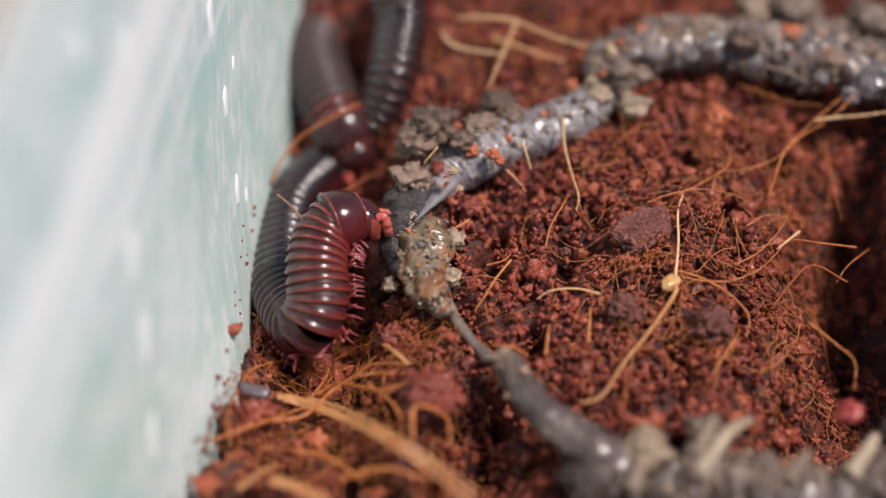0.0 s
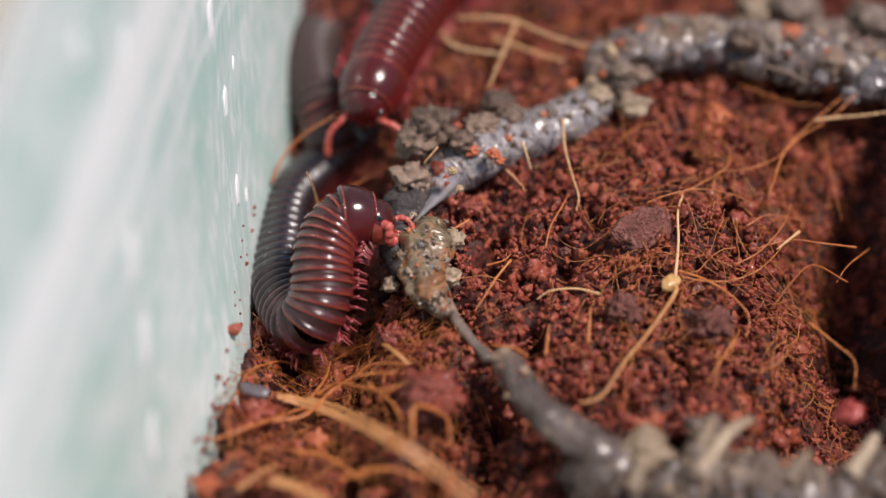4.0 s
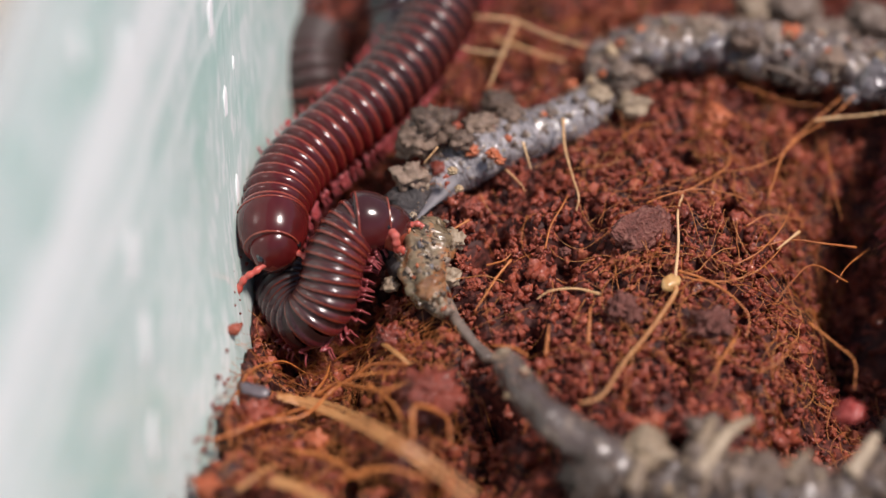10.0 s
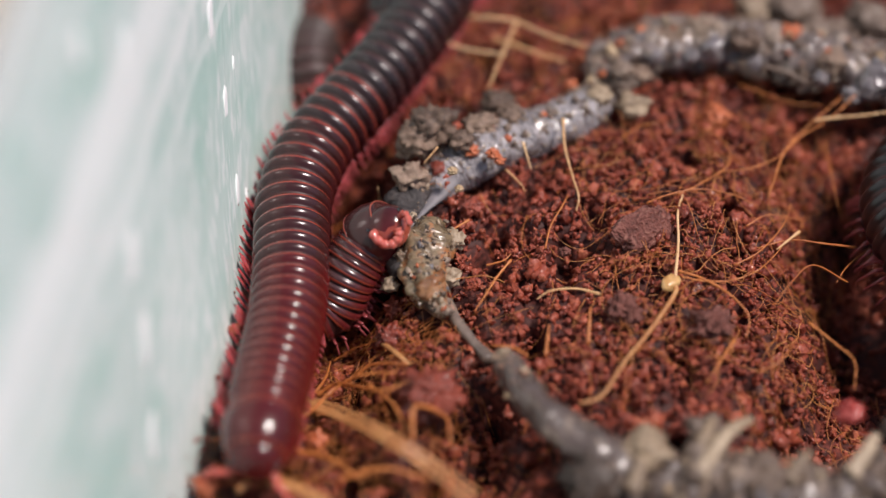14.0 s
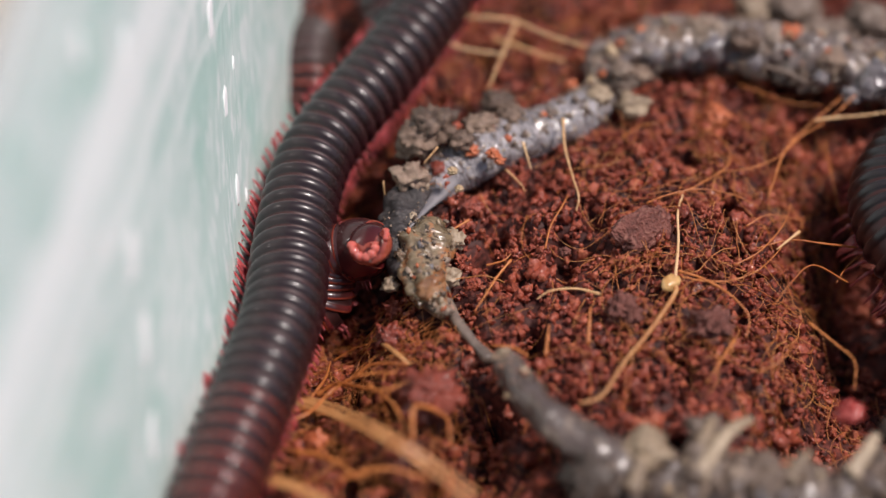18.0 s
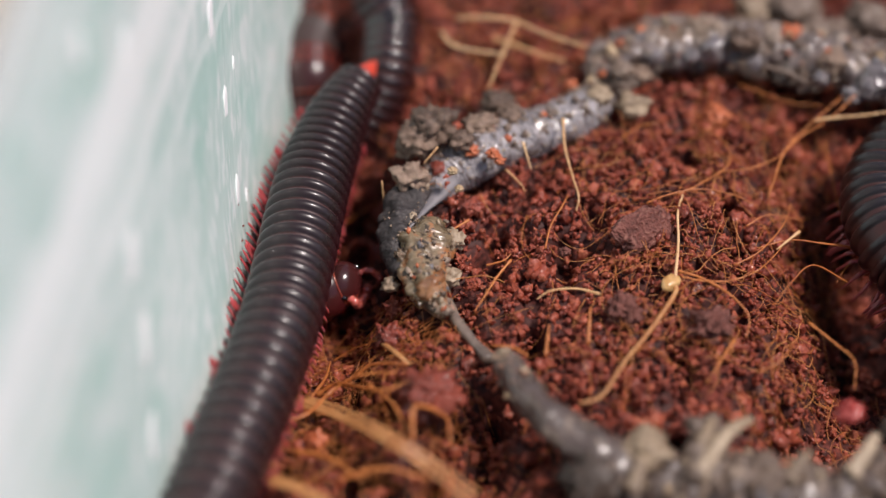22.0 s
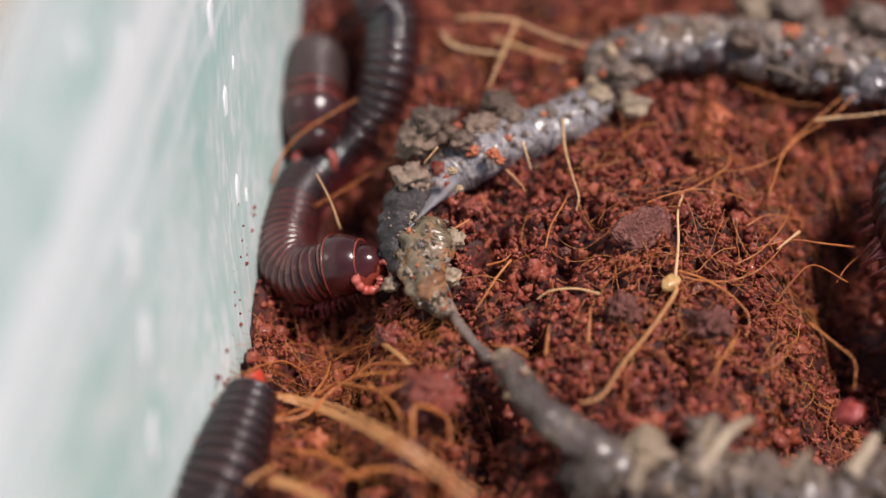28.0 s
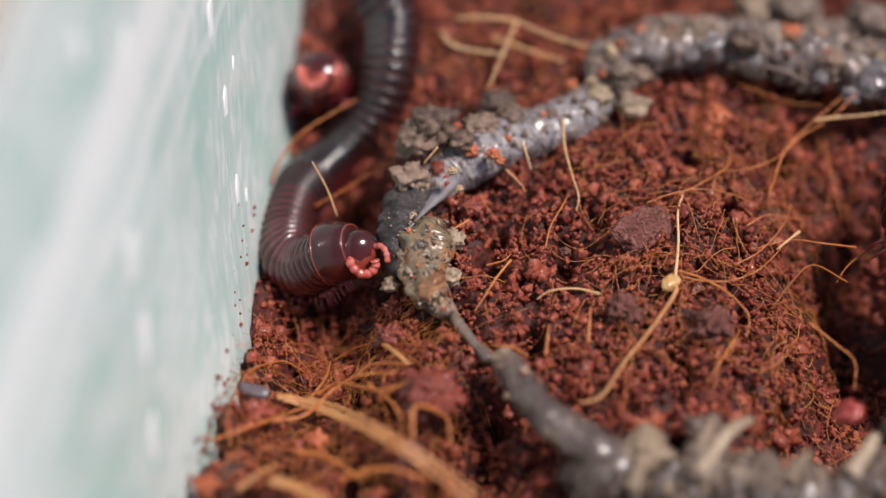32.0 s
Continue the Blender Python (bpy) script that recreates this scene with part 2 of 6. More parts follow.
    for mid, wide, fall, amount in ((50.1, 3.9, -0.08, 0.9), (51.6, 0.8, -0.08, 0.5), (48.6, 1.0, -0.08, 0.6), (45.6, 0.7, -0.07, 0.5), (40.2, 1.5, -0.05, 0.6), (43.5, 5.5, -0.06, 0.35), (35.5, 1.0, -0.10, 0.4)):
        dot, drift, off, flat, band = (n.new(k) for k in ("ShaderNodeVectorMath", "ShaderNodeMath", "ShaderNodeMath", "ShaderNodeMath", "ShaderNodeMapRange"))
        dot.operation, drift.operation, off.operation, flat.operation = "DOT_PRODUCT", "MULTIPLY_ADD", "SUBTRACT", "ABSOLUTE"
        dot.inputs[1].default_value = WALL_UP - WALL_DIR * fall
        l.new(at.outputs[0], dot.inputs[0])
        l.new(wave.outputs["Fac"], drift.inputs[0])
        drift.inputs[1].default_value = 0.006
        l.new(dot.outputs["Value"], drift.inputs[2])
        l.new(drift.outputs[0], off.inputs[0])
        off.inputs[1].default_value = mid * MM + 0.003
        l.new(off.outputs[0], flat.inputs[0])
        band.interpolation_type = "SMOOTHSTEP"
        band.inputs["From Min"].default_value, band.inputs["From Max"].default_value, band.inputs["To Min"].default_value, band.inputs["To Max"].default_value = wide * MM, 0.7 * wide * MM, 0, amount
        l.new(flat.outputs[0], band.inputs["Value"])
        pale = n.new("ShaderNodeMix")
        pale.data_type = "RGBA"
        l.new(band.outputs[0], pale.inputs["Factor"])
        l.new(top.outputs["Result"], pale.inputs["A"])
        pale.inputs["B"].default_value = (0.95, 0.99, 0.97, 1)
        top = pale
    l.new(top.outputs["Result"], b.inputs["Base Color"])
    b.inputs["Roughness"].default_value = 0.17
    bp = n.new("ShaderNodeBump")
    bp.inputs["Strength"].default_value, bp.inputs["Distance"].default_value = 0.3, 0.2 * MM
    l.new(ramps[1][0].outputs["Fac"], bp.inputs["Height"])
    l.new(bp.outputs["Normal"], b.inputs["Normal"])
    tr = n.new("ShaderNodeBsdfTranslucent")
    l.new(top.outputs["Result"], tr.inputs["Color"])
    ms = n.new("ShaderNodeMixShader")
    ms.inputs[0].default_value = 0.05
    l.new(b.outputs[0], ms.inputs[1])
    l.new(tr.outputs[0], ms.inputs[2])
    clear = n.new("ShaderNodeBsdfTransparent")
    clear.inputs["Color"].default_value = (0.86, 0.92, 0.89, 1)
    haze = n.new("ShaderNodeMixShader")
    haze.inputs[0].default_value = 0.03
    l.new(ms.outputs[0], haze.inputs[1])
    l.new(clear.outputs[0], haze.inputs[2])
    l.new(haze.outputs[0], n["Material Output"].inputs["Surface"])
    return m


m_plastic = plastic()
m_rib = surface("plastic_rib", [(0.45, 0.48, 0.465), (0.51, 0.535, 0.52)], 120, 0.85, 0.2, 0.1)
m_scuff = surface("plastic_scuff", [(0.88, 0.89, 0.88), (0.95, 0.95, 0.94)], 300, 0.5, 0.2, 0.05)


# ---------------------------------------------------------------- mesh helpers
def mesh_of(bm, mats, name="mesh", smooth=True):
    """A mesh in metres from a bmesh in millimetres."""
    bmesh.ops.scale(bm, vec=(MM, MM, MM), verts=bm.verts)
    bmesh.ops.recalc_face_normals(bm, faces=bm.faces)
    me = bpy.data.meshes.new(name)
    bm.to_mesh(me)
    bm.free()
    for m in mats if isinstance(mats, (list, tuple)) else [mats]:
        me.materials.append(m)
    if smooth:
        me.polygons.foreach_set("use_smooth", [True] * len(me.polygons))
    return me


def part(name, bm, material, parent, label="", at=None, smooth=True):
    """One mesh object under a thing or a part. bm: a bmesh, or a mesh to share."""
    me = bm if isinstance(bm, bpy.types.Mesh) else mesh_of(bm, material, name, smooth)
    ob = new(name, me)
    ob.parent = parent
    if at is not None:
        ob.matrix_basis = at
    if label:
        ob["label"] = label
    return ob


def holder(name, at, label, category, group="", kind=""):
    ob = new(name)
    ob.empty_display_size = 0.004
    ob.matrix_basis = Matrix.Translation(Vector(at) * MM)
    return tagged(ob, label, category, group, kind)


def lone(name, bm, mats, label, category, group="", kind="", smooth=True, at=None):
    """A thing of one mesh; at (mm) becomes its origin if the mesh is drawn round zero."""
    ob = new(name, bm if isinstance(bm, bpy.types.Mesh) else mesh_of(bm, mats, name, smooth))
    if at is not None:
        ob.matrix_basis = at if isinstance(at, Matrix) else Matrix.Translation(Vector(at) * MM)
    return tagged(ob, label, category, group, kind)


def spline(points, steps=8):
    """A Catmull-Rom line through points of any number of values."""
    P = [np.array(p, float) for p in points]
    P = [2 * P[0] - P[1]] + P + [2 * P[-1] - P[-2]]
    out = []
    for a, b, c, d in zip(P, P[1:], P[2:], P[3:]):
        for k in range(steps):
            u = k / steps
            out.append(0.5 * (2 * b + (c - a) * u + (2 * a - 5 * b + 4 * c - d) * u * u + (3 * b - a - 3 * c + d) * u ** 3))
    out.append(P[-2])
    return np.array(out)


def tube(bm, line, radii, sides=8, flat=1.0, rough=0.0, seed=0, cap=True):
    """A tube along a line of points; radii one for each, flat squeezes its height, rough makes it uneven."""
    rings = []
    side = None
    for k, p in enumerate(line):
        p = Vector(p[:3])
        t = Vector(line[min(k + 1, len(line) - 1)][:3]) - Vector(line[max(k - 1, 0)][:3])
        t.normalize()
        if side is None:
            side = t.cross(Vector((0.13, 0.05, 1))).normalized()
        side = (side - t * side.dot(t)).normalized()
        up = side.cross(t)
        ring = []
        for j in range(sides):
            a = 2 * math.pi * j / sides
            q = side * math.cos(a) + up * math.sin(a) * flat
            r = radii[k] if not isinstance(radii, (int, float)) else radii
            if rough:
                r *= 1 + rough * noise.noise((p + q * r) * 0.45 + Vector((seed * 7.3, 0, 0))) + 0.1 * rough * noise.noise((p + q * r) * 1.3 + Vector((0, seed * 3.1, 0)))
            ring.append(bm.verts.new(p + q * r))
        rings.append(ring)
    for a, b in zip(rings, rings[1:]):
        for j in range(sides):
            bm.faces.new((a[j], a[(j + 1) % sides], b[(j + 1) % sides], b[j]))
    if cap:
        bm.faces.new(rings[0])
        bm.faces.new(rings[-1][::-1])
    return bm


def lump(size, rough=0.35, detail=2, seed=0, squash=(1, 1, 1), freq=1.3, block=1.0):
    """An uneven clod round zero."""
    bm = bmesh.new()
    bmesh.ops.create_icosphere(bm, subdivisions=detail, radius=1)
    for v in bm.verts:
        d = Vector([math.copysign(abs(c) ** block, c) for c in v.co])
        k = 1 + rough * noise.noise(d * freq + Vector((seed * 5.7, 1.3, 0))) + 0.6 * rough * noise.noise(d * freq * 2.7 + Vector((0, seed * 2.9, 4)))
        k += 0.35 * rough * noise.noise(d * freq * 6 + Vector((3, 0, seed * 1.7)))
        v.co = Vector((d.x * squash[0], d.y * squash[1], d.z * squash[2])) * size * k
    return bm


# ---------------------------------------------------------------- the lie of the ground
# the bank at (84, -2) is unseen, added to shade the bed's right edge
BUMPS = ((30, 4, 3.2, 26, 24), (-15, 16, -14, 8.5, 18), (-17, 39, -6, 8, 9), (-16, -8, -9, 9, 9), (59.5, -10, -18, 11, 30),
         (34, 52, -1.5, 30, 14), (28, -38, -4, 30, 8), (-8, -34, 1.5, 14, 14), (5, 70, -2, 60, 14), (-2, 16, 5, 4.5, 11), (-17, -23, -6.5, 9, 13), (-27, 16, -9, 7, 17), (20.5, -1.2, -4.5, 2.6, 2.8), (4, -31, -8, 6, 10), (84, -2, 17, 8, 26), (37, 31, 1.6, 9, 4.5), (47.4, -29.1, -9, 6, 6))


def ground(x, y):
    """Height of the coir bed at a place, smooth part."""
    return -1.0 + sum(a * math.exp(-((x - cx) / sx) ** 2 - ((y - cy) / sy) ** 2) for cx, cy, a, sx, sy in BUMPS)


def relief(x, y):
    v = Vector((x, y, 0))
    near = min(1, max(0, (-13 - y) / 9)) * min(1, max(0, (12 - x) / 8))     # looser, with deeper gaps
    pit = min(0, noise.noise(v * 0.21 + Vector((3, 8, 1))) + 0.14 - 0.17 * near) * (9.0 + 12 * near)
    return 1.6 * noise.noise(v * 0.16) + 1.3 * noise.noise(v * 0.36 + Vector((9, 2, 5))) + 0.7 * noise.noise(v * 0.8) + pit


def bulge(along, up):
    """The thin wall is pressed in a little near the ground."""
    return 2.5 * math.exp(-((along - 21) / 15) ** 2) * math.exp(-max(0, up) / 22) + 1.0 * math.exp(-((along - 58) / 20) ** 2) * math.exp(-max(0, up) / 15)


def on_wall(along, up, out=0.0):
    """A place on the inner face of the left wall; out: how far it stands into the box."""
    return WALL_A + WALL_DIR * along + WALL_UP * up + WALL_N * out - WALL_OUT * bulge(along, up)


def wall_room(x, y):
    """How far a place on the ground lies inside the left wall."""
    d = Vector((x, y, -3)) - WALL_A
    return d.dot(-WALL_OUT) - bulge(d.dot(WALL_DIR), 0)


# ---------------------------------------------------------------- structure: table, box, coir bed
def slab(corners, thick, name, material, label, category):
    """A sheet with thickness from four corners in order; thick is a vector."""
    bm = bmesh.new()
    low = [bm.verts.new(Vector(c)) for c in corners]
    top = [bm.verts.new(Vector(c) + Vector(thick)) for c in corners]
    bm.faces.new(low[::-1])
    bm.faces.new(top)
    for k in range(4):
        bm.faces.new((low[k], low[(k + 1) % 4], top[(k + 1) % 4], top[k]))
    bmesh.ops.bevel(bm, geom=bm.edges[:], offset=0.5, segments=2, affect="EDGES")
    return lone(name, bm, material, label, category, kind="structure", smooth=False)


def table():
    bm = bmesh.new()
    bmesh.ops.create_cube(bm, size=1)
    bmesh.ops.scale(bm, vec=(2400, 1800, 22), verts=bm.verts)
    bmesh.ops.translate(bm, verts=bm.verts, vec=(30, 40, -35.2))
    bmesh.ops.bevel(bm, geom=bm.edges[:], offset=3, segments=3, affect="EDGES")
    lone("ground", bm, m_table, "plain cream table top under the plastic box", "table top", kind="structure", smooth=False)


BOX_X, BOX_BACK, BOX_FRONT, RIM = 150.0, 185.0, -112.0, 70.5


def box():
    a0, a1, up = (BOX_FRONT + 38) / 0.995, (BOX_BACK + 38) / 0.995, RIM
    bm = bmesh.new()
    us, ss = [-18, -12, -6, 0, 5, 10, 16, 24, 34, 46, 58, up - 2, up - 0.4, up], np.linspace(a0, a1, 60)
    inner = [[bm.verts.new(on_wall(s, u)) for s in ss] for u in us]
    outer = [[bm.verts.new(on_wall(s, u, -1.6)) for s in ss] for u in us]
    for grid in (inner, outer):
        for r0, r1 in zip(grid, grid[1:]):
            for k in range(len(ss) - 1):
                bm.faces.new((r0[k], r0[k + 1], r1[k + 1], r1[k]))
    for r0, r1 in ((inner[0], outer[0]), (inner[-1], outer[-1])):
        for k in range(len(ss) - 1):
            bm.faces.new((r0[k], r0[k + 1], r1[k + 1], r1[k]))
    for k in (0, -1):
        for r in range(len(us) - 1):
            bm.faces.new((inner[r][k], inner[r + 1][k], outer[r + 1][k], outer[r][k]))
    wall = lone("wall_left", bm, m_plastic, "scuffed milky green plastic side of the box", "box wall", kind="structure", smooth=False)
    wall.data.polygons.foreach_set("use_smooth", [True] * len(wall.data.polygons))
    bm = bmesh.new()
    tube(bm, [on_wall(s, up, -0.8) for s in np.linspace(a0, a1, 20)], 1.5, 10)
    part("rim", bm, m_rib, wall, "rounded pale rim of the box")
    # pale scuffs, drop-shaped, in the plastic
    scuff = mesh_of(lump(1, 0.25, 3, 3, (0.8, 0.8, 1), 1.3, 0.6), m_scuff)
    turn = Matrix((WALL_DIR, WALL_UP, WALL_N)).transposed().to_4x4()
    for along, u, w, h in ((5.9, 25.3, 1.5, 4.0), (-1.3, 16.1, 1.3, 3.8), (50.2, 20.2, 0.9, 2.6), (43.9, 9.4, 0.7, 2.6), (54.6, 31.5, 1.2, 3.4), (10.7, 34.9, 1.8, 3.8), (18, 60, 1.6, 2.4),
                          (60, 33, 0.5, 1.8), (46, 6, 0.2, 1.2), (57, 21, 0.3, 1.2), (28, 51, 0.5, 3.0)):
        part("scuff", scuff, None, wall, at=Matrix.Translation(on_wall(along, u) * MM) @ turn @ pose(0, 0, 0, 0, 0, -47) @ Matrix.Diagonal((w, h, 0.18, 1)))
    slab([(-60, BOX_BACK, -24), (BOX_X, BOX_BACK, -24), (BOX_X, BOX_BACK + 8, 66), (-60, BOX_BACK + 8, 66)], (0, 1.6, 0), "wall_back", m_plastic, "milky plastic end of the box", "box wall")
    slab([(-60, BOX_FRONT, -24), (BOX_X, BOX_FRONT, -24), (BOX_X, BOX_FRONT - 8, 66), (-60, BOX_FRONT - 8, 66)], (0, -1.6, 0), "wall_front", m_plastic, "milky plastic front of the box", "box wall")
    slab([(BOX_X, BOX_FRONT, -24), (BOX_X, BOX_BACK, -24), (BOX_X + 8, BOX_BACK, 66), (BOX_X + 8, BOX_FRONT, 66)], (1.6, 0, 0), "wall_right", m_plastic, "milky plastic side of the box", "box wall")
    slab([(-60, BOX_FRONT, -23.5), (BOX_X, BOX_FRONT, -23.5), (BOX_X, BOX_BACK, -23.5), (-60, BOX_BACK, -23.5)], (0, 0, 1.5), "box_floor", m_plastic, "milky plastic bottom of the box", "box floor")


def room_wall():
    slab([(-170, -500, -24), (-170, 700, -24), (-170, 700, 420), (-170, -500, 420)], (-20, 0, 0), "wall_west", m_roomwall, "plain pale grey wall of the room beyond the box", "wall")


def coir_bed():
    """The bed as one sheet, fine where it is seen near, with its crumbs and short fibres."""
    xs = np.concatenate([np.linspace(-52, 78, 200), np.linspace(82, BOX_X - 0.5, 18)])
    ys = np.concatenate([np.linspace(BOX_FRONT + 0.5, -52, 16), np.linspace(-50, 82, 200), np.linspace(88, BOX_BACK - 0.5, 20)])
    verts = [(x * MM, y * MM, (ground(x, y) + relief(x, y) - 0.5) * MM) for y in ys for x in xs]
    w = len(xs)
    faces = [(j * w + i, j * w + i + 1, j * w + w + i + 1, j * w + w + i) for j in range(len(ys) - 1) for i in range(w - 1) if wall_room(xs[i], ys[j]) > 0.15]
    me = bpy.data.meshes.new("floor")
    me.from_pydata(verts, [], faces)
    me.materials.append(m_soil)
    me.polygons.foreach_set("use_smooth", [True] * len(me.polygons))
    bed = tagged(new("floor", me), "moist red-brown coconut coir bedding in a plastic box", "bedding", kind="structure")
    return bed


def crumbs(bed):
    rnd = np.random.RandomState(5)
    shapes = []
    for k in range(10):
        bm = lump(1, 1.3, 1, 20 + k, (1, 0.65 + 0.1 * (k % 4), 0.55 + 0.08 * (k % 3)), 2.1)
        bm.verts.ensure_lookup_table()
        shapes.append((np.array([v.co for v in bm.verts]), np.array([[v.index for v in f.verts] for f in bm.faces])))
        bm.free()

    def turned(k, p, r):
        e = Euler(rnd.uniform(0, 6.28, 3)).to_matrix()
        return shapes[k][0] @ np.array(e).T * r + p

    V, F, base = [], [], 0

    def drop(x, y, z, r):
        nonlocal base
        k = rnd.randint(10)
        V.append(turned(k, (x, y, z), r))
        F.append(shapes[k][1] + base)
        base += len(shapes[k][0])

    for n in range(1500):       # out of the way, coarse
        x, y = rnd.uniform(-40, 145), rnd.uniform(-105, 175)
        if wall_room(x, y) > 1 and not (-36 < x < 70 and -46 < y < 62):
            drop(x, y, ground(x, y) + relief(x, y), rnd.uniform(0.8, 2.2))
    for n in range(9000):       # loose cover
        x, y = rnd.uniform(-36, 74), rnd.uniform(-46, 70)
        if wall_room(x, y) > 1.0:
            drop(x, y, ground(x, y) + relief(x, y) + rnd.uniform(-0.6, 0.2), rnd.choice([0.35, 0.5, 0.75], p=[0.5, 0.37, 0.13]) * rnd.uniform(0.8, 1.2))
    sponge = []
    for k in range(8):
        bm = lump(1, 1.15, 2, 120 + k, (1, 0.8 + 0.06 * (k % 4), 0.7), 2.4)
        bm.verts.ensure_lookup_table()
        sponge.append((np.array([v.co for v in bm.verts]), np.array([[v.index for v in f.verts] for f in bm.faces])))
        bm.free()
    for n in range(1900):       # spongy lumps
        x, y = rnd.uniform(-34, 66), rnd.uniform(-44, 58)
        R = rnd.choice([0.55, 0.85, 1.25], p=[0.45, 0.4, 0.15]) * rnd.uniform(0.8, 1.2)
        if wall_room(x, y) < R + 0.3:
            continue
        k = rnd.randint(8)
        e = np.array(Euler(rnd.uniform(0, 6.28, 3)).to_matrix())
        V.append(sponge[k][0] @ e.T * R + (x, y, ground(x, y) + relief(x, y) + rnd.uniform(-0.4, 0.4) * R))
        F.append(sponge[k][1] + base)
        base += len(sponge[k][0])
    for n in range(1350):       # clumps of fine crumbs
        x, y = rnd.uniform(-34, 64), rnd.uniform(-44, 56)
        if wall_room(x, y) < 2.0:
            continue
        R = rnd.choice([0.7, 1.1, 1.6], p=[0.5, 0.35, 0.15]) * rnd.uniform(0.8, 1.2)
        z = ground(x, y) + relief(x, y) + rnd.uniform(-0.2, 0.5) * R
        for q in range(int(5 + 6.5 * R * R)):
            d = rnd.normal(size=3)
            d /= np.linalg.norm(d)
            d[2] = abs(d[2]) * 0.9 - 0.1
            d *= R * rnd.uniform(0.75, 1.1)
            drop(x + d[0], y + d[1], z + d[2], rnd.choice([0.22, 0.32, 0.45], p=[0.4, 0.4, 0.2]) * rnd.uniform(0.8, 1.25))
    V, F = np.concatenate(V) * MM, np.concatenate(F)
    me = bpy.data.meshes.new("crumbs")
    me.from_pydata(V, [], F.tolist())
    me.materials.append(m_crumb)
    me.polygons.foreach_set("use_smooth", [True] * len(me.polygons))
    ob = new("coir_crumbs", me)
    ob.parent = bed
    tagged(ob, "loose red-brown coir crumbs", kind="stuff")
    # single larger crumbs that can be told apart
    alike = [mesh_of(lump(1, 1.0, 2, 40 + k, (1, 0.85, 0.75), 2.1), m_grain, "crumb") for k in range(6)]
    for k in range(300):
        x, y = rnd.uniform(2, 52), rnd.uniform(-24, 30)
        r = rnd.uniform(0.35, 0.75)
        z = ground(x, y) + relief(x, y) + 0.55 + max(0, noise.noise(Vector((x, y, 7)) * 0.33)) * 1.2
        part("crumb", alike[k % 6], None, bed, at=Matrix.Translation(Vector((x, y, z)) * MM) @ Euler(rnd.uniform(0, 6.28, 3)).to_matrix().to_4x4() @ Matrix.Scale(r, 4))
    # short loose fibres
    bm = bmesh.new()
    for k in range(800):
        x, y = rnd.uniform(-30, 62), rnd.uniform(-44, 48)
        if wall_room(x, y) < 2 or (k > 430 and not (18 < x < 56 and -24 < y < 26)):
            continue
        a, n = rnd.uniform(0, 6.28), rnd.uniform(2, 8)
        bend = rnd.uniform(-0.25, 0.25)
        pts = []
        for q in range(4):
            pts.append((x, y, ground(x, y) + relief(x, y) + 0.9 + rnd.uniform(-0.5, 0.9)))
            x, y, a = x + math.cos(a) * n / 3, y + math.sin(a) * n / 3, a + bend * 3 * rnd.uniform(0, 1)
        r = rnd.uniform(0.03, 0.07)
        tube(bm, spline(pts, 3), r, 4)
    for k in range(900):
        x, y = (rnd.uniform(20, 56), rnd.uniform(-24, 26)) if k < 270 else (rnd.uniform(-29, 2), rnd.uniform(-38, -8)) if k < 640 else (rnd.uniform(-6, 60), rnd.uniform(32, 72))
        if wall_room(x, y) < 2:
            continue
        a, n, bend = rnd.uniform(0, 6.28), rnd.uniform(4, 12), rnd.uniform(-0.5, 0.5)
        pts = []
        for q in range(5):
            pts.append((x, y, ground(x, y) + max(-0.6, relief(x, y)) + 1.3 + rnd.uniform(-0.5, 0.9)))
            x, y, a = x + math.cos(a) * n / 4, y + math.sin(a) * n / 4, a + bend + rnd.uniform(-0.4, 0.4)
        tube(bm, spline(pts, 4), rnd.choice([0.03, 0.045, 0.07], p=[0.45, 0.4, 0.15]), 4)
    fib = part("loose_fibres", bm, m_fibre, bed, "fine orange-brown coir fibres")
    tagged(fib, kind="stuff")


# ---------------------------------------------------------------- the dead worm and the clods on it
def stretch_of(points, steps=7):
    """Line and radii from points (x, y, z, radius)."""
    s = spline(points, steps)
    return [tuple(p[:3]) for p in s], [max(0.2, p[3]) for p in s]


def wrinkled(points, seed, rough=0.22, sides=40, pitch=1.1, flat=0.82, knobs=0.22, wrinkle=0.006):
    """A length of worm body: an uneven, lumpy tube with faint ring wrinkles."""
    line, radii = stretch_of(points, 26)
    run, out = 0.0, []
    for k, (p, r) in enumerate(zip(line, radii)):
        if k:
            run += (Vector(p) - Vector(line[k - 1])).length
        out.append(r * (1 + wrinkle * math.sin(run * 2 * math.pi / pitch + 2 * noise.noise(Vector(p) * 0.3)) * max(0, noise.noise(Vector(p) * 0.2) + 0.5)))
    n = len(out)
    for k in range(4):
        out[k] *= math.sqrt((k + 0.6) / 4.6)
        out[n - 1 - k] *= math.sqrt((k + 0.6) / 4.6)
    bm = tube(bmesh.new(), line, out, sides, flat, rough, seed)
    bm.normal_update()
    for v in bm.verts:
        q = v.co * 1.0 + Vector((seed * 4.1, 0, 0))
        v.co += v.normal * (0.35 * rough / 0.22) * (1.1 * noise.noise(q * 0.35) + 0.30 * noise.noise(q * 1.1) + knobs * (max(0, noise.noise(q * 2.6)) + 0.5 * max(0, noise.noise(q * 5.3))))
    return bm


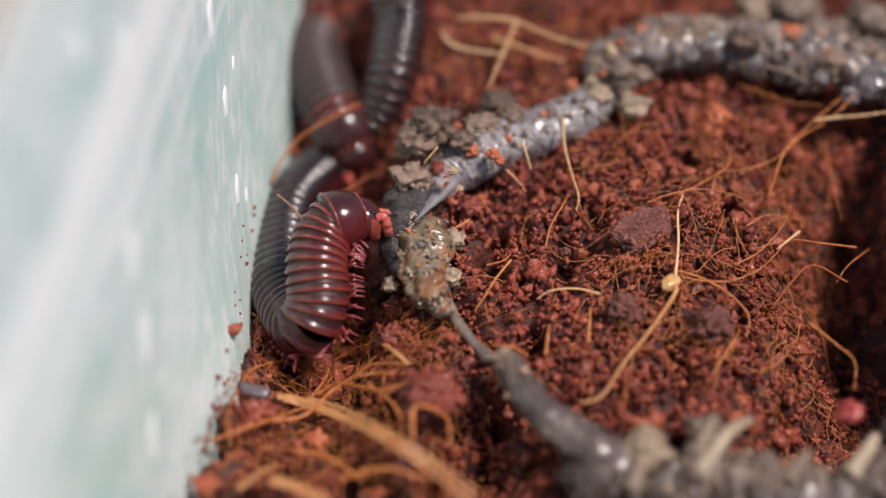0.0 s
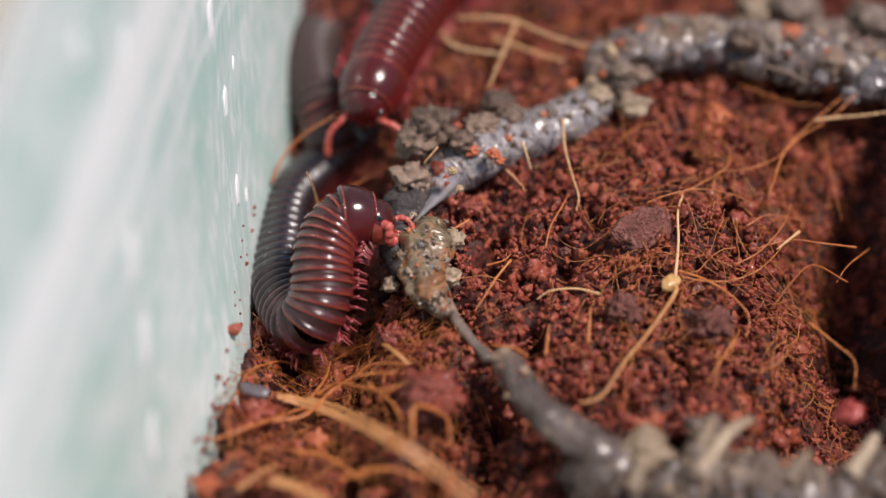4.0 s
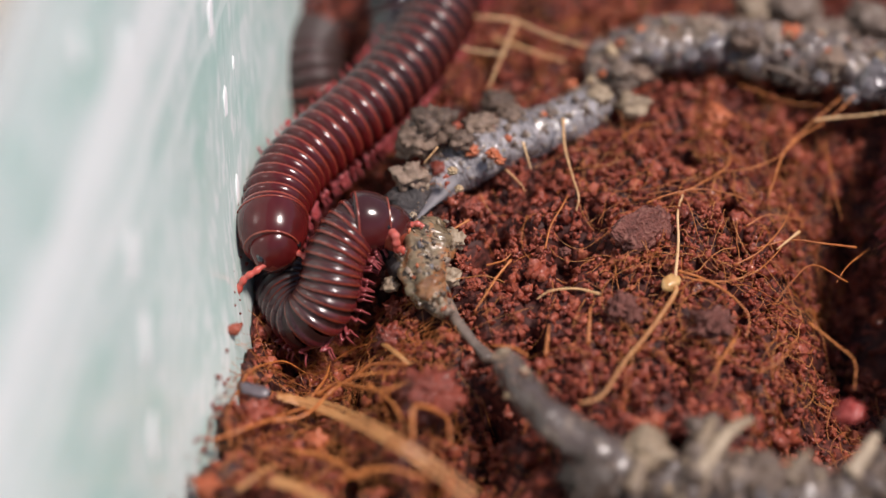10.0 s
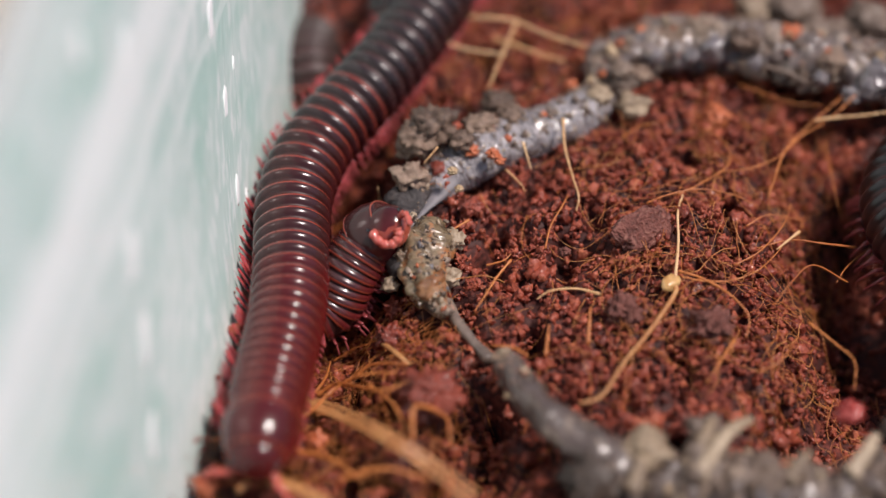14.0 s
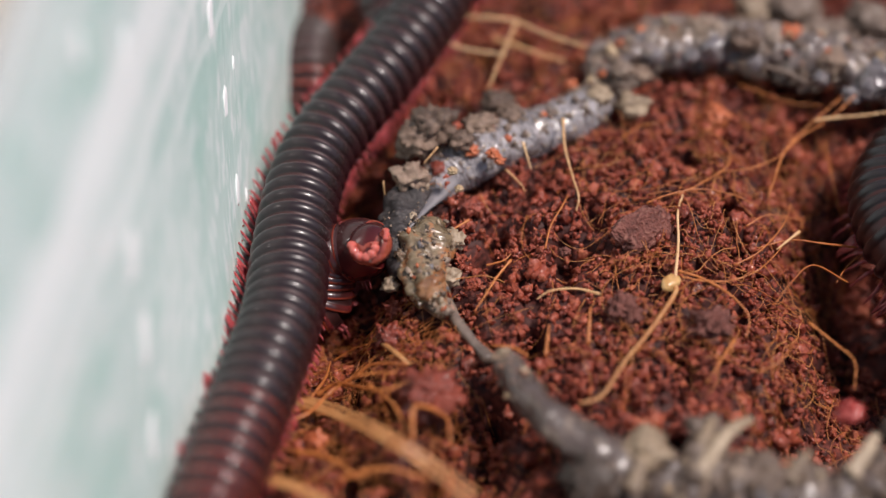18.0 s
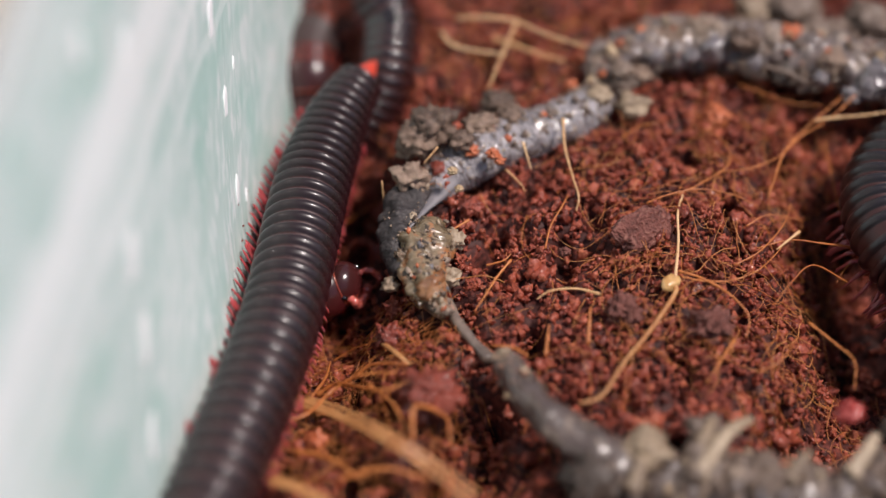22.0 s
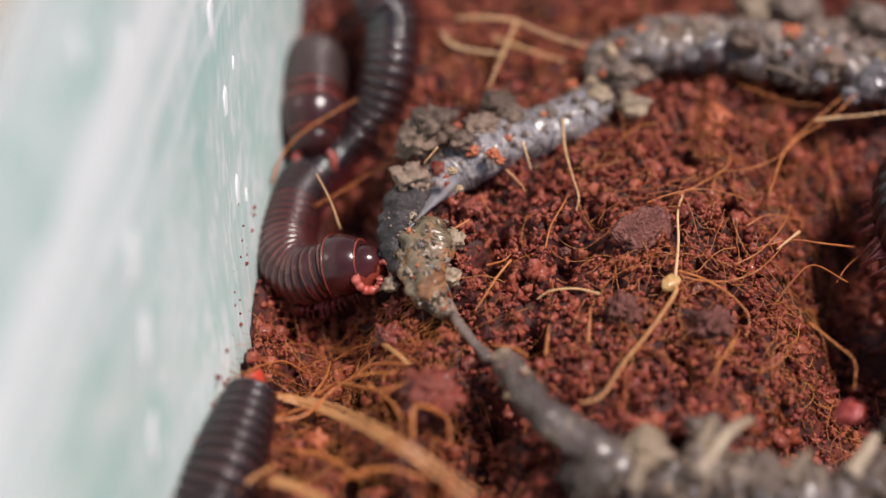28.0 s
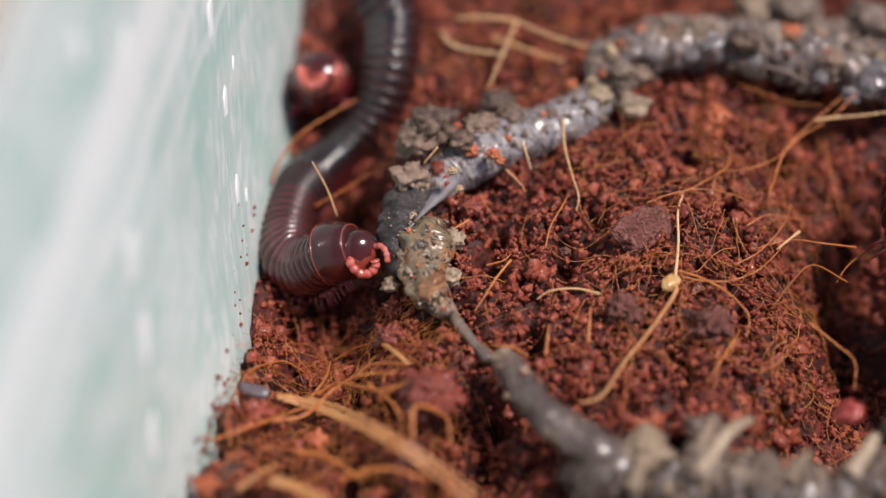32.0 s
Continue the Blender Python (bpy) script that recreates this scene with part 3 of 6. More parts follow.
def worm():
    base = (18.1, 24.6, 0.2)
    w = holder("earthworm", base, "dead grey slimy earthworm crusted with soil, lying on the coir", "worm")
    off = Matrix.Translation(-Vector(base) * MM)
    lengths = (
        ("hind_section", m_crust, 1, "glossy grey worm skin with clinging soil", [(72.9, 29.2, 3.3, 4.536), (64.4, 33.1, 2.5, 4.752), (55.4, 35.9, 2.7, 4.32), (45.3, 37.8, 3.0, 4.428), (35.8, 37.8, 3.1, 4.536), (27.9, 35.9, 3.0, 4.212), (22.5, 30.4, 2.8, 3.24)]),
        ("middle_section", m_slime, 2, "glossy bluish grey wrinkled worm skin", [(23.5, 28.7, 2.1, 2.6), (20.5, 24.2, 2.4, 3.38), (15.4, 21.2, 2.5, 3.77), (9.5, 18.8, 2.3, 4.03), (4.6, 15.5, 2.6, 4.03), (0.5, 12.5, 1.6, 3.6), (-2.1, 8.3, 1.4, 2.7)]),
        ("dark_section", m_slimedark, 3, "dark shrunken worm skin", [(0.5, 12.0, 1.0, 2.34), (-3.5, 9.1, 1.2, 3.12), (-5.5, 4.3, 1.2, 3.38), (-5.6, -0.7, 1.0, 3.12), (-4.6, -5.6, 0.8, 2.34)]),
        ("crusted_section", m_slimebrown, 4, "brown decaying worm skin", [(-1.5, 3.2, 1.8, 2.41), (-2.5, -0.6, 2.0, 3.61), (-2.8, -4.6, 2.0, 3.37), (-2.1, -8.4, 1.8, 2.77), (-0.7, -11.0, 1.5, 1.81), (0.8, -12.8, 1.3, 0.96)]),
        ("neck", m_thread, 5, "thin dried tan thread of skin", [(0.1, -9.2, 0.4, 1.08), (2.0, -13.2, 0.5, 0.78), (4.0, -16.3, 0.3, 0.72), (6.4, -19.3, 0, 1.08)]),
        ("fore_section", m_slimefore, 6, "dark brown blunt worm end with a tan tip", [(7.4, -20.2, 2.8, 1.35), (8.8, -22.9, 3.0, 2.07), (10.8, -27.1, 3.3, 2.35), (14.2, -31.4, 3.4, 2.62), (18.7, -34.5, 2.3, 3.07), (24.3, -37.4, 1.1, 3.61)]),
        ("front_section", m_slimefore, 7, "grey slimy worm skin smeared with soil", [(20.9, -37.4, -0.2, 3.6), (29.2, -38.5, 0.2, 4), (38.1, -39.0, 0.8, 4), (46.6, -40.4, 0.4, 3.8), (55.4, -39.2, 0.8, 3.8), (64.5, -35.5, 1.0, 4)]),
    )
    for name, material, seed, label, pts in lengths:
        part(name, wrinkled(pts, seed, {1: 0.40, 2: 0.17, 3: 0.24, 4: 0.3, 5: 0.1, 6: 0.16, 7: 0.4}[seed], knobs={3: 0.7, 4: 0.75, 1: 0.75, 2: 0.24, 7: 0.7}.get(seed, 0.22), wrinkle={2: 0.03, 3: 0.035, 4: 0.015}.get(seed, 0.006)), material, w, label, at=off)
    tip = lump(1.5, 0.3, 3, 67, (1, 0.8, 0.8), 1.3)
    part("tip", tip, m_clodpale, w, "tan worn tip", at=off @ Matrix.Translation(Vector((7.9, -20.9, 3.1)) * MM))
    bm = bmesh.new()
    line, radii = stretch_of([(1.3, 10.7, 2.9, 1.7), (-0.5, 7.7, 3.0, 1.2), (-2.3, 4.6, 3.3, 0.55), (-3.8, 2.1, 3.5, 0.25), (-5.1, 0.3, 3.4, 0.12)], 6)
    tube(bm, line, radii, 8, 0.5)
    part("slime_strand", bm, m_mucus, w, "whitish stretched slime", at=off)
    # glossy lumps added on the skin so that the sun glints there
    for k, (at, size) in enumerate((((64.6, 28.8, 4.6), (2.7, 2.4, 2.4)), ((62.5, 27.3, 4.2), (2.2, 1.9, 1.9)), ((60.5, 26.7, 3.6), (1.5, 1.3, 1.3)), ((40.6, 34.7, 5.2), (2.3, 2.1, 2.1)), ((37, 33.4, 5.3), (1.4, 1.2, 1.3)), ((31.7, 32.8, 5.4), (1.4, 1.2, 1.3)), ((46.5, 32, 5), (1.2, 1.1, 1.1)), ((56, 29.3, 4.4), (1.4, 1.1, 1.2)))):
        part("swelling", lump(1, 0.45, 3, 140 + k, size, 1.3), m_wet, w, "smooth wet grey lump added on the skin to catch a highlight", at=off @ Matrix.Translation(Vector(at) * MM))
    # flat glossy lump, tilted to mirror the sun: shapes the big highlight
    shine = Vector((0.30, -0.43, 0.85)).to_track_quat("Z", "Y").to_matrix().to_4x4()
    part("wet_bulge", lump(1, 0.3, 3, 160, (3.0, 2.2, 0.8), 1.2), m_wet, w, "smooth wet grey lump added on the skin to catch a highlight", at=off @ Matrix.Translation(Vector((63.9, 28.6, 5)) * MM) @ shine)
    part("snout", lump(1, 0.35, 4, 150, (2.0, 3.0, 1.7), 1.4), m_snout, w, "orange-brown blunt end of the worm", at=off @ Matrix.Translation(Vector((-1.7, -8.4, 2.6)) * MM))
    # soil stuck to the skin
    rnd = random.Random(11)
    # thin crust of fine grit, thickest along the upper edge
    grit = bmesh.new()
    seeds = np.random.RandomState(8)
    tiny = [[Vector(v) for v in ((1, 0.1, 0), (-0.8, 0.3, 0.1), (0.1, 1, -0.1), (0, -0.9, 0.2), (0.1, 0, 0.8), (0, 0.1, -0.7))]]
    for name, material, seed, label, pts in lengths:
        if seed == 5:
            continue
        s = spline(pts, 12)
        for k in range({1: 1900, 2: 1000, 3: 130, 4: 330, 6: 260, 7: 1300}[seed]):
            i = seeds.randint(1, len(s) - 1)
            p, t = s[i], Vector((s[i + 1] - s[i - 1])[:3]).normalized()
            side = Vector((-t.y, t.x, 0)).normalized()
            if side.y < 0:
                side = -side
            a = seeds.normal(0.55 if seed == 2 else 0.1, 0.7)
            if noise.noise(Vector(p[:3]) * 0.22 + Vector((a, seed, 0))) < -0.05:
                continue
            at = Vector(p[:3]) + side * (math.sin(a) * p[3] * 1.12) + Vector((0, 0, math.cos(a) * p[3] * 0.96))
            r = seeds.choice([0.12, 0.18, 0.28, 0.42], p=[0.35, 0.35, 0.2, 0.1])
            turn = Euler(seeds.uniform(0, 6.28, 3)).to_matrix()
            c = [grit.verts.new(at + turn @ (v * r)) for v in tiny[0]]
            for f in ((0, 2, 4), (2, 1, 4), (1, 3, 4), (3, 0, 4), (2, 0, 5), (1, 2, 5), (3, 1, 5), (0, 3, 5)):
                grit.faces.new([c[q] for q in f])
    tagged(part("grit", grit, m_grit, w, "grey-brown grit stuck to the worm", at=off, smooth=False), kind="stuff")
    small = {m.name: [mesh_of(lump(1, 0.6, 1, 60 + k, (1, 0.8, 0.6), 1.6), m) for k in range(3)] for m in (m_clod, m_clodpale, m_orange, m_ochre, m_mucus)}
    for name, material, seed, label, pts in lengths:
        s = spline(pts, 12)
        many = {1: 120, 2: 56, 3: 26, 4: 60, 5: 3, 6: 10, 7: 110}[seed]
        for k in range(many):
            p = s[rnd.randrange(len(s))]
            a = rnd.uniform(-1.9, 1.9)
            t = Vector((s[min(len(s) - 1, 5)] - s[0])[:3]).normalized()
            side = Vector((-t.y, t.x, 0)).normalized()
            at = Vector(p[:3]) + side * (math.sin(a) * p[3] * 0.97) + Vector((0, 0, math.cos(a) * p[3] * 0.83))
            kind = rnd.choices((m_clod, m_clodpale, m_orange, m_ochre, m_mucus), (6, 3, 1.3, 0.6, 1) if seed != 4 else (6, 2, 1.5, 1, 1))[0]
            part("soil_crumb", small[kind.name][k % 3], None, w, at=off @ Matrix.Translation(at * MM) @ Euler((rnd.uniform(0, 6), rnd.uniform(0, 6), rnd.uniform(0, 6))).to_matrix().to_4x4() @ Matrix.Scale(rnd.choice((0.25, 0.35, 0.5, 0.8, 1.0)) * (1.3 if seed in (1, 7) else 0.9), 4))


def clod(at, size, seed, material, label, squash=(1, 0.9, 0.75)):
    bm = lump(size * 1.04, 0.42, 4, seed, squash, 1.5, 0.9)
    for v in bm.verts:
        v.co *= 1 + 0.13 * noise.noise(v.co * 1.9 + Vector((seed, 0, 3))) + 0.15 * noise.noise(v.co * 3.6 + Vector((0, seed, 0)))
    return lone("soil_clod", bm, material, label, "soil", "clods", at=at)


def clods():
    grey, pale = "crumbly grey-brown clod of soil beside the worm", "pale tan clod of soil stuck by the worm"
    for at, size, seed, m, label in (
            ((-1.3, 17.2, 7.0), 3.1, 1, m_clodtan, grey), ((-3.7, 15.0, 6.0), 2.7, 2, m_clodtan, grey), ((-4.6, 9.5, 4.6), 2.2, 3, m_clodtan, grey), ((8.0, 24.8, 3.3), 2.3, 4, m_clodtan, grey),
            ((27.8, 24.9, 2.9), 2.1, 5, m_clodpale, pale), ((5.4, 18.3, 5.4), 2.2, 24, m_clodtan, grey), ((9.9, 20.6, 5.1), 1.8, 25, m_clodtan, grey), ((2.5, 14.2, 6.9), 1.5, 26, m_clodtan, grey), ((22.9, 25.4, 4.7), 1.7, 27, m_clodpale, pale), ((29.3, 31.9, 3.0), 1.9, 28, m_clodtan, grey), ((39.5, 38.9, 5.7), 2.2, 29, m_clod, grey), ((45.1, 34.9, 7.1), 2.0, 30, m_clodtan, grey), ((46.4, 32.9, 3.3), 1.8, 31, m_clod, grey), ((51.4, 32.2, 2.5), 2.0, 32, m_clodwet, grey), ((54.9, 31.4, 1.8), 1.8, 33, m_clod, grey), ((58.2, 32.1, 5.2), 2.0, 34, m_clodtan, grey), ((34.6, 37.4, 5.9), 1.6, 35, m_clodtan, grey), ((26.5, 30.1, 5.3), 1.4, 36, m_clod, grey), ((26.3, 30.1, 2.4), 2.4, 6, m_clod, grey), ((54.7, 47.3, 1.1), 4.2, 7, m_clodwet, grey), ((49.9, 48.1, 0.9), 3.6, 8, m_clodpale, pale),
            ((59.0, 41.2, 1.3), 4.2, 9, m_clodwet, grey), ((50.7, 39.2, 2.6), 3.2, 10, m_clod, grey), ((66.4, 43.6, 1.5), 4.0, 11, m_clodwet, grey),
            ((-7.2, -6.6, 0.2), 1.1, 12, m_clodpale, pale), ((0.8, -6.0, 1.3), 1.4, 13, m_clodpale, pale), ((1.2, 0, 2.0), 1.6, 14, m_clodpale, pale), ((-4.9, -3.4, 2.4), 1.4, 15, m_clodpale, pale),
            ((25.0, -35.3, 2.9), 3.0, 16, m_clodpale, pale), ((31.8, -38.1, 2.2), 3.6, 17, m_clodwet, grey), ((33.5, -32.0, 1.8), 2.6, 18, m_clod, grey), ((18.5, -38.7, 1.8), 3.6, 19, m_clodwet, grey),
            ((45.3, -39.0, 2.1), 2.4, 20, m_clodwet, grey), ((53.6, -37.6, 1.8), 2.8, 21, m_clodwet, grey), ((39.3, -39.0, 2.3), 3.2, 22, m_clodwet, grey), ((57.6, -31.0, 1.6), 2.0, 23, m_clodwet, grey)):
        clod(at, size, seed, m, label)
    lone("bark_chip", lump(1, 0.30, 4, 35, (4.5, 2.7, 1.3), 1.7, 0.75), m_chip, "rough dark red-brown chip of bark half sunk in coir", "bark", at=Matrix.Translation(Vector((27.5, 0.5, 3.7)) * MM) @ pose(0, 0, 0, 34, 4, 32))
    for at, r, seed, m, label in (((51.5, -29.3, 2.7), 1.6, 41, m_berry, "small red crumb on the soil"), ((52.7, 38.0, 5.1), 1.7, 42, m_orange, "orange crumb of brick-like soil on the clods"),
                                  ((3.8, 5.5, 2.5), 1.5, 43, m_grain, "round red-brown coir crumb resting on the bedding"), ((24.2, -12.3, 1.9), 2.3, 44, m_chip, "dark rounded crumb sunk in coir"), ((35.7, -14.7, 1.9), 2.6, 45, m_chip, "dull purple-brown flake resting on the bedding"),
                                  ((-6.5, -7.5, -3.7), 1.5, 46, m_grain, "wet red-brown crumb resting on the bedding"), ((-7.2, -13.4, -3.0), 2.0, 47, m_grain, "wet red-brown crumb resting on the bedding"), ((-24.5, -25.5, -2.8), 2.1, 48, m_grain, "dark red-brown chip by the wall"),
                                  ((-1.8, -25.2, 0.6), 3.6, 49, m_grain, "large red-brown coir lump resting on the bedding"), ((-16.4, -29.2, -3.8), 1.4, 50, m_orange, "orange coir crumb resting on the bedding"), ((-29.4, -38.5, 0.3), 1.4, 51, m_orange, "orange coir crumb resting on the bedding"),
                                  ((40.2, 24.5, 1.5), 1.9, 52, m_orange, "orange coir crumb resting on the bedding"), ((16.8, -1.9, 1.7), 0.7, 53, m_chip, "brown flake lying on the coir"), ((4.1, 13.3, 5.7), 0.9, 54, m_orange, "orange crumb on the worm"),
                                  ((7.0, 12.0, 6.6), 0.8, 61, m_orange, "orange crumb on the worm"), ((8.0, 11.2, 6.0), 0.7, 62, m_orange, "orange crumb on the worm"), ((1.3, 7.7, 7.7), 0.65, 63, m_ochre, "ochre crumb on the worm"), ((2.2, 6.0, 5.9), 0.55, 64, m_ochre, "ochre crumb on the worm"), ((19.0, 28.6, 3.9), 0.9, 55, m_orange, "orange crumb on the worm"), ((17.2, 26.1, 3.0), 0.8, 56, m_orange, "orange crumb on the worm"), ((26.6, 34.8, 6.3), 0.8, 57, m_orange, "orange crumb on the worm")):
        lone("crumb_lump", lump(r, 0.7, 4, seed, (1, 0.9, 0.75), 2.3), m, label, "crumb", at=at)
    seed = holder("seed", (30.6, -8.4, 3.0), "pale tan seed husk with a long dry stalk on the coir", "seed")
    part("husk", lump(1, 0.3, 3, 61, (1.75, 1.0, 0.9), 1.0, 0.85), m_seed, seed, at=pose(0, 0, 0, 0, 20, 55))
    o = Vector((30.6, -8.4, 3.0))
    for pts, r in (([(30.8, -8.6, 3.2), (31.0, -10.3, 3.0), (27.2, -16.4, 2.9), (23.5, -21.5, 2.9), (20.3, -26.5, 2.5), (17.3, -27.9, 2.7)], 0.34), ([(31.2, -8.1, 3.3), (32.1, -2.2, 4.0), (32.5, 3.2, 4.2), (33.6, 6.8, 3.7)], 0.2)):
        bm = bmesh.new()
        line = [Vector(p) - o for p in spline(pts, 6)]
        tube(bm, line, [r * (1.15 - 0.5 * k / len(line)) for k in range(len(line))], 8)
        part("stalk", bm, m_strap if r > 0.3 else m_straw, seed)


def strand(pts, r, m, label, flat=1.0, name="coir_fibre", sides=6):
    o = Vector(pts[0])
    line = [Vector(p) - o for p in spline(pts, 8)]
    n = len(line)
    bm = tube(bmesh.new(), line, [r * (1.1 - 0.55 * k / n) * (1 + 0.15 * math.sin(k * 1.7)) for k in range(n)], sides, flat)
    return lone(name, bm, m, label, "fibre", "coir fibres", at=o)


def fibres():
    straw, orange = "dry straw-coloured coir fibre", "curled orange-brown coir fibre"
    for pts, r in (([(2.1, 44.2, 3.0), (6.6, 42.6, 4.5), (11.1, 41.7, 4.6), (15.9, 38.3, 4.9), (21.9, 36.4, 4.1)], 0.28), ([(11.2, 41.4, 4.6), (9.0, 35.1, 4.1), (7.2, 29.7, 3.4), (6.2, 26.3, 3.1)], 0.2),
                   ([(-0.3, 41.7, 2.3), (1.8, 37.9, 3.0), (5.7, 36.2, 3.4), (9.5, 36.1, 3.0)], 0.24), ([(7.7, 41.1, 1.6), (11.8, 38.4, 2.3), (15.1, 36.4, 2.5), (18.5, 35.5, 2.2)], 0.33),
                   ([(17.2, 18.8, 6.7), (17.3, 14.3, 5.6), (18.2, 9.9, 4.4), (19.0, 6.5, 3.6), (18.6, 4.7, 2.6)], 0.2), ([(11.3, 14.2, 6.6), (12.5, 11.5, 3.8)], 0.2), ([(8.9, 11.4, 4.0), (10.9, 9.3, 3.3), (11.6, 8.1, 2.9)], 0.15),
                   ([(-0.7, 11.7, 8.3), (-2.7, 10.0, 6.7)], 0.16), ([(54.2, 22.0, 3.0), (57.5, 22.2, 3.4), (61.6, 22.3, 3.8), (65.3, 22.8, 4.0)], 0.24), ([(49.1, 0.4, 3.3), (45.6, -2.7, 3.1)], 0.24), ([(21.0, -10.2, 2.8), (17.9, -9.4, 2.9), (14.5, -9.5, 2.6), (12.6, -10.1, 1.5)], 0.2)):
        strand(pts, r, m_straw, straw)
    for pts, r in (([(61.1, 26.3, 4.4), (56.9, 22.8, 2.8), (52.1, 18.9, 3.1), (48.3, 14.8, 3.2), (43.9, 12.1, 3.5), (38.9, 11.2, 3.6)], 0.14), ([(51.3, 18.4, 3.0), (48.7, 14.9, 3.1), (46.9, 10.2, 2.9), (46.0, 7.9, 2.5)], 0.16),
                   ([(32.8, 6.4, 4.1), (36.3, 8.8, 3.9), (40.8, 13.1, 3.3), (40.6, 17.9, 2.9), (37.6, 20.9, 2.8)], 0.14), ([(28.4, 5.2, 3.8), (31.6, 6.4, 4.2), (36.1, 7.6, 4.0), (40.9, 7.2, 3.2), (43.2, 6.0, 2.8)], 0.14),
                   ([(31.7, -6.9, 3.6), (34.6, -7.9, 3.4), (38.2, -10.3, 3.0), (40.6, -13.5, 2.2), (40.0, -16.6, 1.3)], 0.2), ([(32.0, -7.8, 3.5), (36.9, -8.4, 3.1), (42.5, -6.3, 2.9), (48.1, 0.2, 2.3)], 0.12),
                   ([(57.7, 0.7, -0.5), (53.0, 0.1, 1.0), (47.9, -0.5, 2.5), (43.0, -2.3, 2.9)], 0.16), ([(44.4, 29.9, 2.6), (47.6, 28.2, 2.5), (51.7, 26.6, 2.1), (56.5, 26.8, 1.2)], 0.11),
                   ([(58.9, 26.3, 3.6), (52.7, 20.2, 3.2), (49.4, 16.5, 3.0), (48.2, 13.4, 2.8)], 0.11), ([(25.8, 18.2, 3.2), (28.5, 20.8, 2.9), (32.3, 22.1, 2.8)], 0.14), ([(9.3, -4.0, 2.5), (7.3, -6.8, 2.2), (5.8, -9.5, 1.9), (4.2, -11.8, 1.0)], 0.18), ([(5.9, -4.6, 2.0), (8.2, -4.1, 2.4), (9.3, -3.1, 2.6)], 0.16),
                   ([(14.0, -2.1, 2.6), (14.9, 1.5, 3.2), (16.6, 4.9, 3.4), (17.6, 7.4, 3.1)], 0.14), ([(3.6, 2.5, 3.3), (1.2, 0.6, 3.1), (0.5, -1.3, 2.3)], 0.18), ([(19.0, -18.1, 2.1), (19.5, -13.2, 3.6)], 0.26),
                   ([(11.1, -19.7, 1.8), (9.0, -18.4, 1.9), (6.4, -17.6, 1.2)], 0.22), ([(13.4, -19.7, 1.7), (14.0, -15.3, 2.7)], 0.25), ([(38.4, -16.9, 1.7), (36.1, -20.8, 2.0), (34.0, -24.1, 1.7)], 0.2),
                   ([(55.6, -5.2, -0.9), (50.6, -4.3, 1.7), (47.1, -7.6, 2.0), (44.4, -11.2, 1.7)], 0.12), ([(41.9, 1.5, 3.1), (45.3, 3.6, 3.1), (50.2, 3.8, 1.7)], 0.12), ([(39.5, -5.4, 3.0), (43.2, -3.1, 3.2), (47.1, 2.0, 2.6), (49.2, 7.2, 1.4)], 0.13),
                   ([(48.6, -13.9, 1.4), (51.9, -17.2, 0.9), (53.9, -19.9, 0.8), (53.3, -24.2, 0.4)], 0.17), ([(40.8, -22.1, 1.4), (43.9, -20.6, 1.8), (46.6, -17.0, 1.9)], 0.17), ([(56.5, 21.7, -1.0), (56.5, 12.8, -1.1), (56.9, 7.0, -2.0)], 0.1),
                   ([(60.4, 2.6, -2.9), (56.2, -2.1, -1.1), (54.0, -5.5, -0.6)], 0.1)):
        strand(pts, r, m_fibre, orange)
    # the broad strap of husk and the tangle round it
    for pts, r, m, fl in (([(-21.9, -22.6, -3.1), (-19.0, -22.6, -4.0), (-14.3, -25.7, -2.3), (-7.3, -32.8, 3.0), (-1.7, -36.4, 2.0), (3.9, -40.6, 0.9)], 0.5, m_strap, 0.25), ([(-21.2, -22.9, -3.4), (-18.2, -23.6, -4.0), (-13.8, -27.0, -1.6), (-7.3, -33.9, 3.1), (-2.0, -37.6, 2.4), (3.2, -41.7, 1.4)], 0.36, m_strap, 0.3), ([(-18.3, -21.9, -4.5), (-13.6, -25.1, -2.1), (-6.6, -32.3, 3.0), (-0.6, -35.8, 1.3), (4.6, -39.7, 0.5)], 0.3, m_strap, 0.4), ([(-21.1, -38.8, 2.3), (-17.4, -41.1, 3.7), (-12.5, -44.2, 4.3)], 0.9, m_strap, 0.16),
                          ([(-9.2, -12.2, -4.5), (-6.3, -18.1, 0.3), (-4.4, -20.0, 0.3)], 0.45, m_strap, 0.7), ([(-25.2, -40.1, 1.7), (-23.3, -38.3, 1.8), (-20.8, -35.3, 0.3)], 0.4, m_strap, 0.8)):
        strand(pts, r, m, "flat pale strap of coconut husk", fl, "husk_strap", 10)
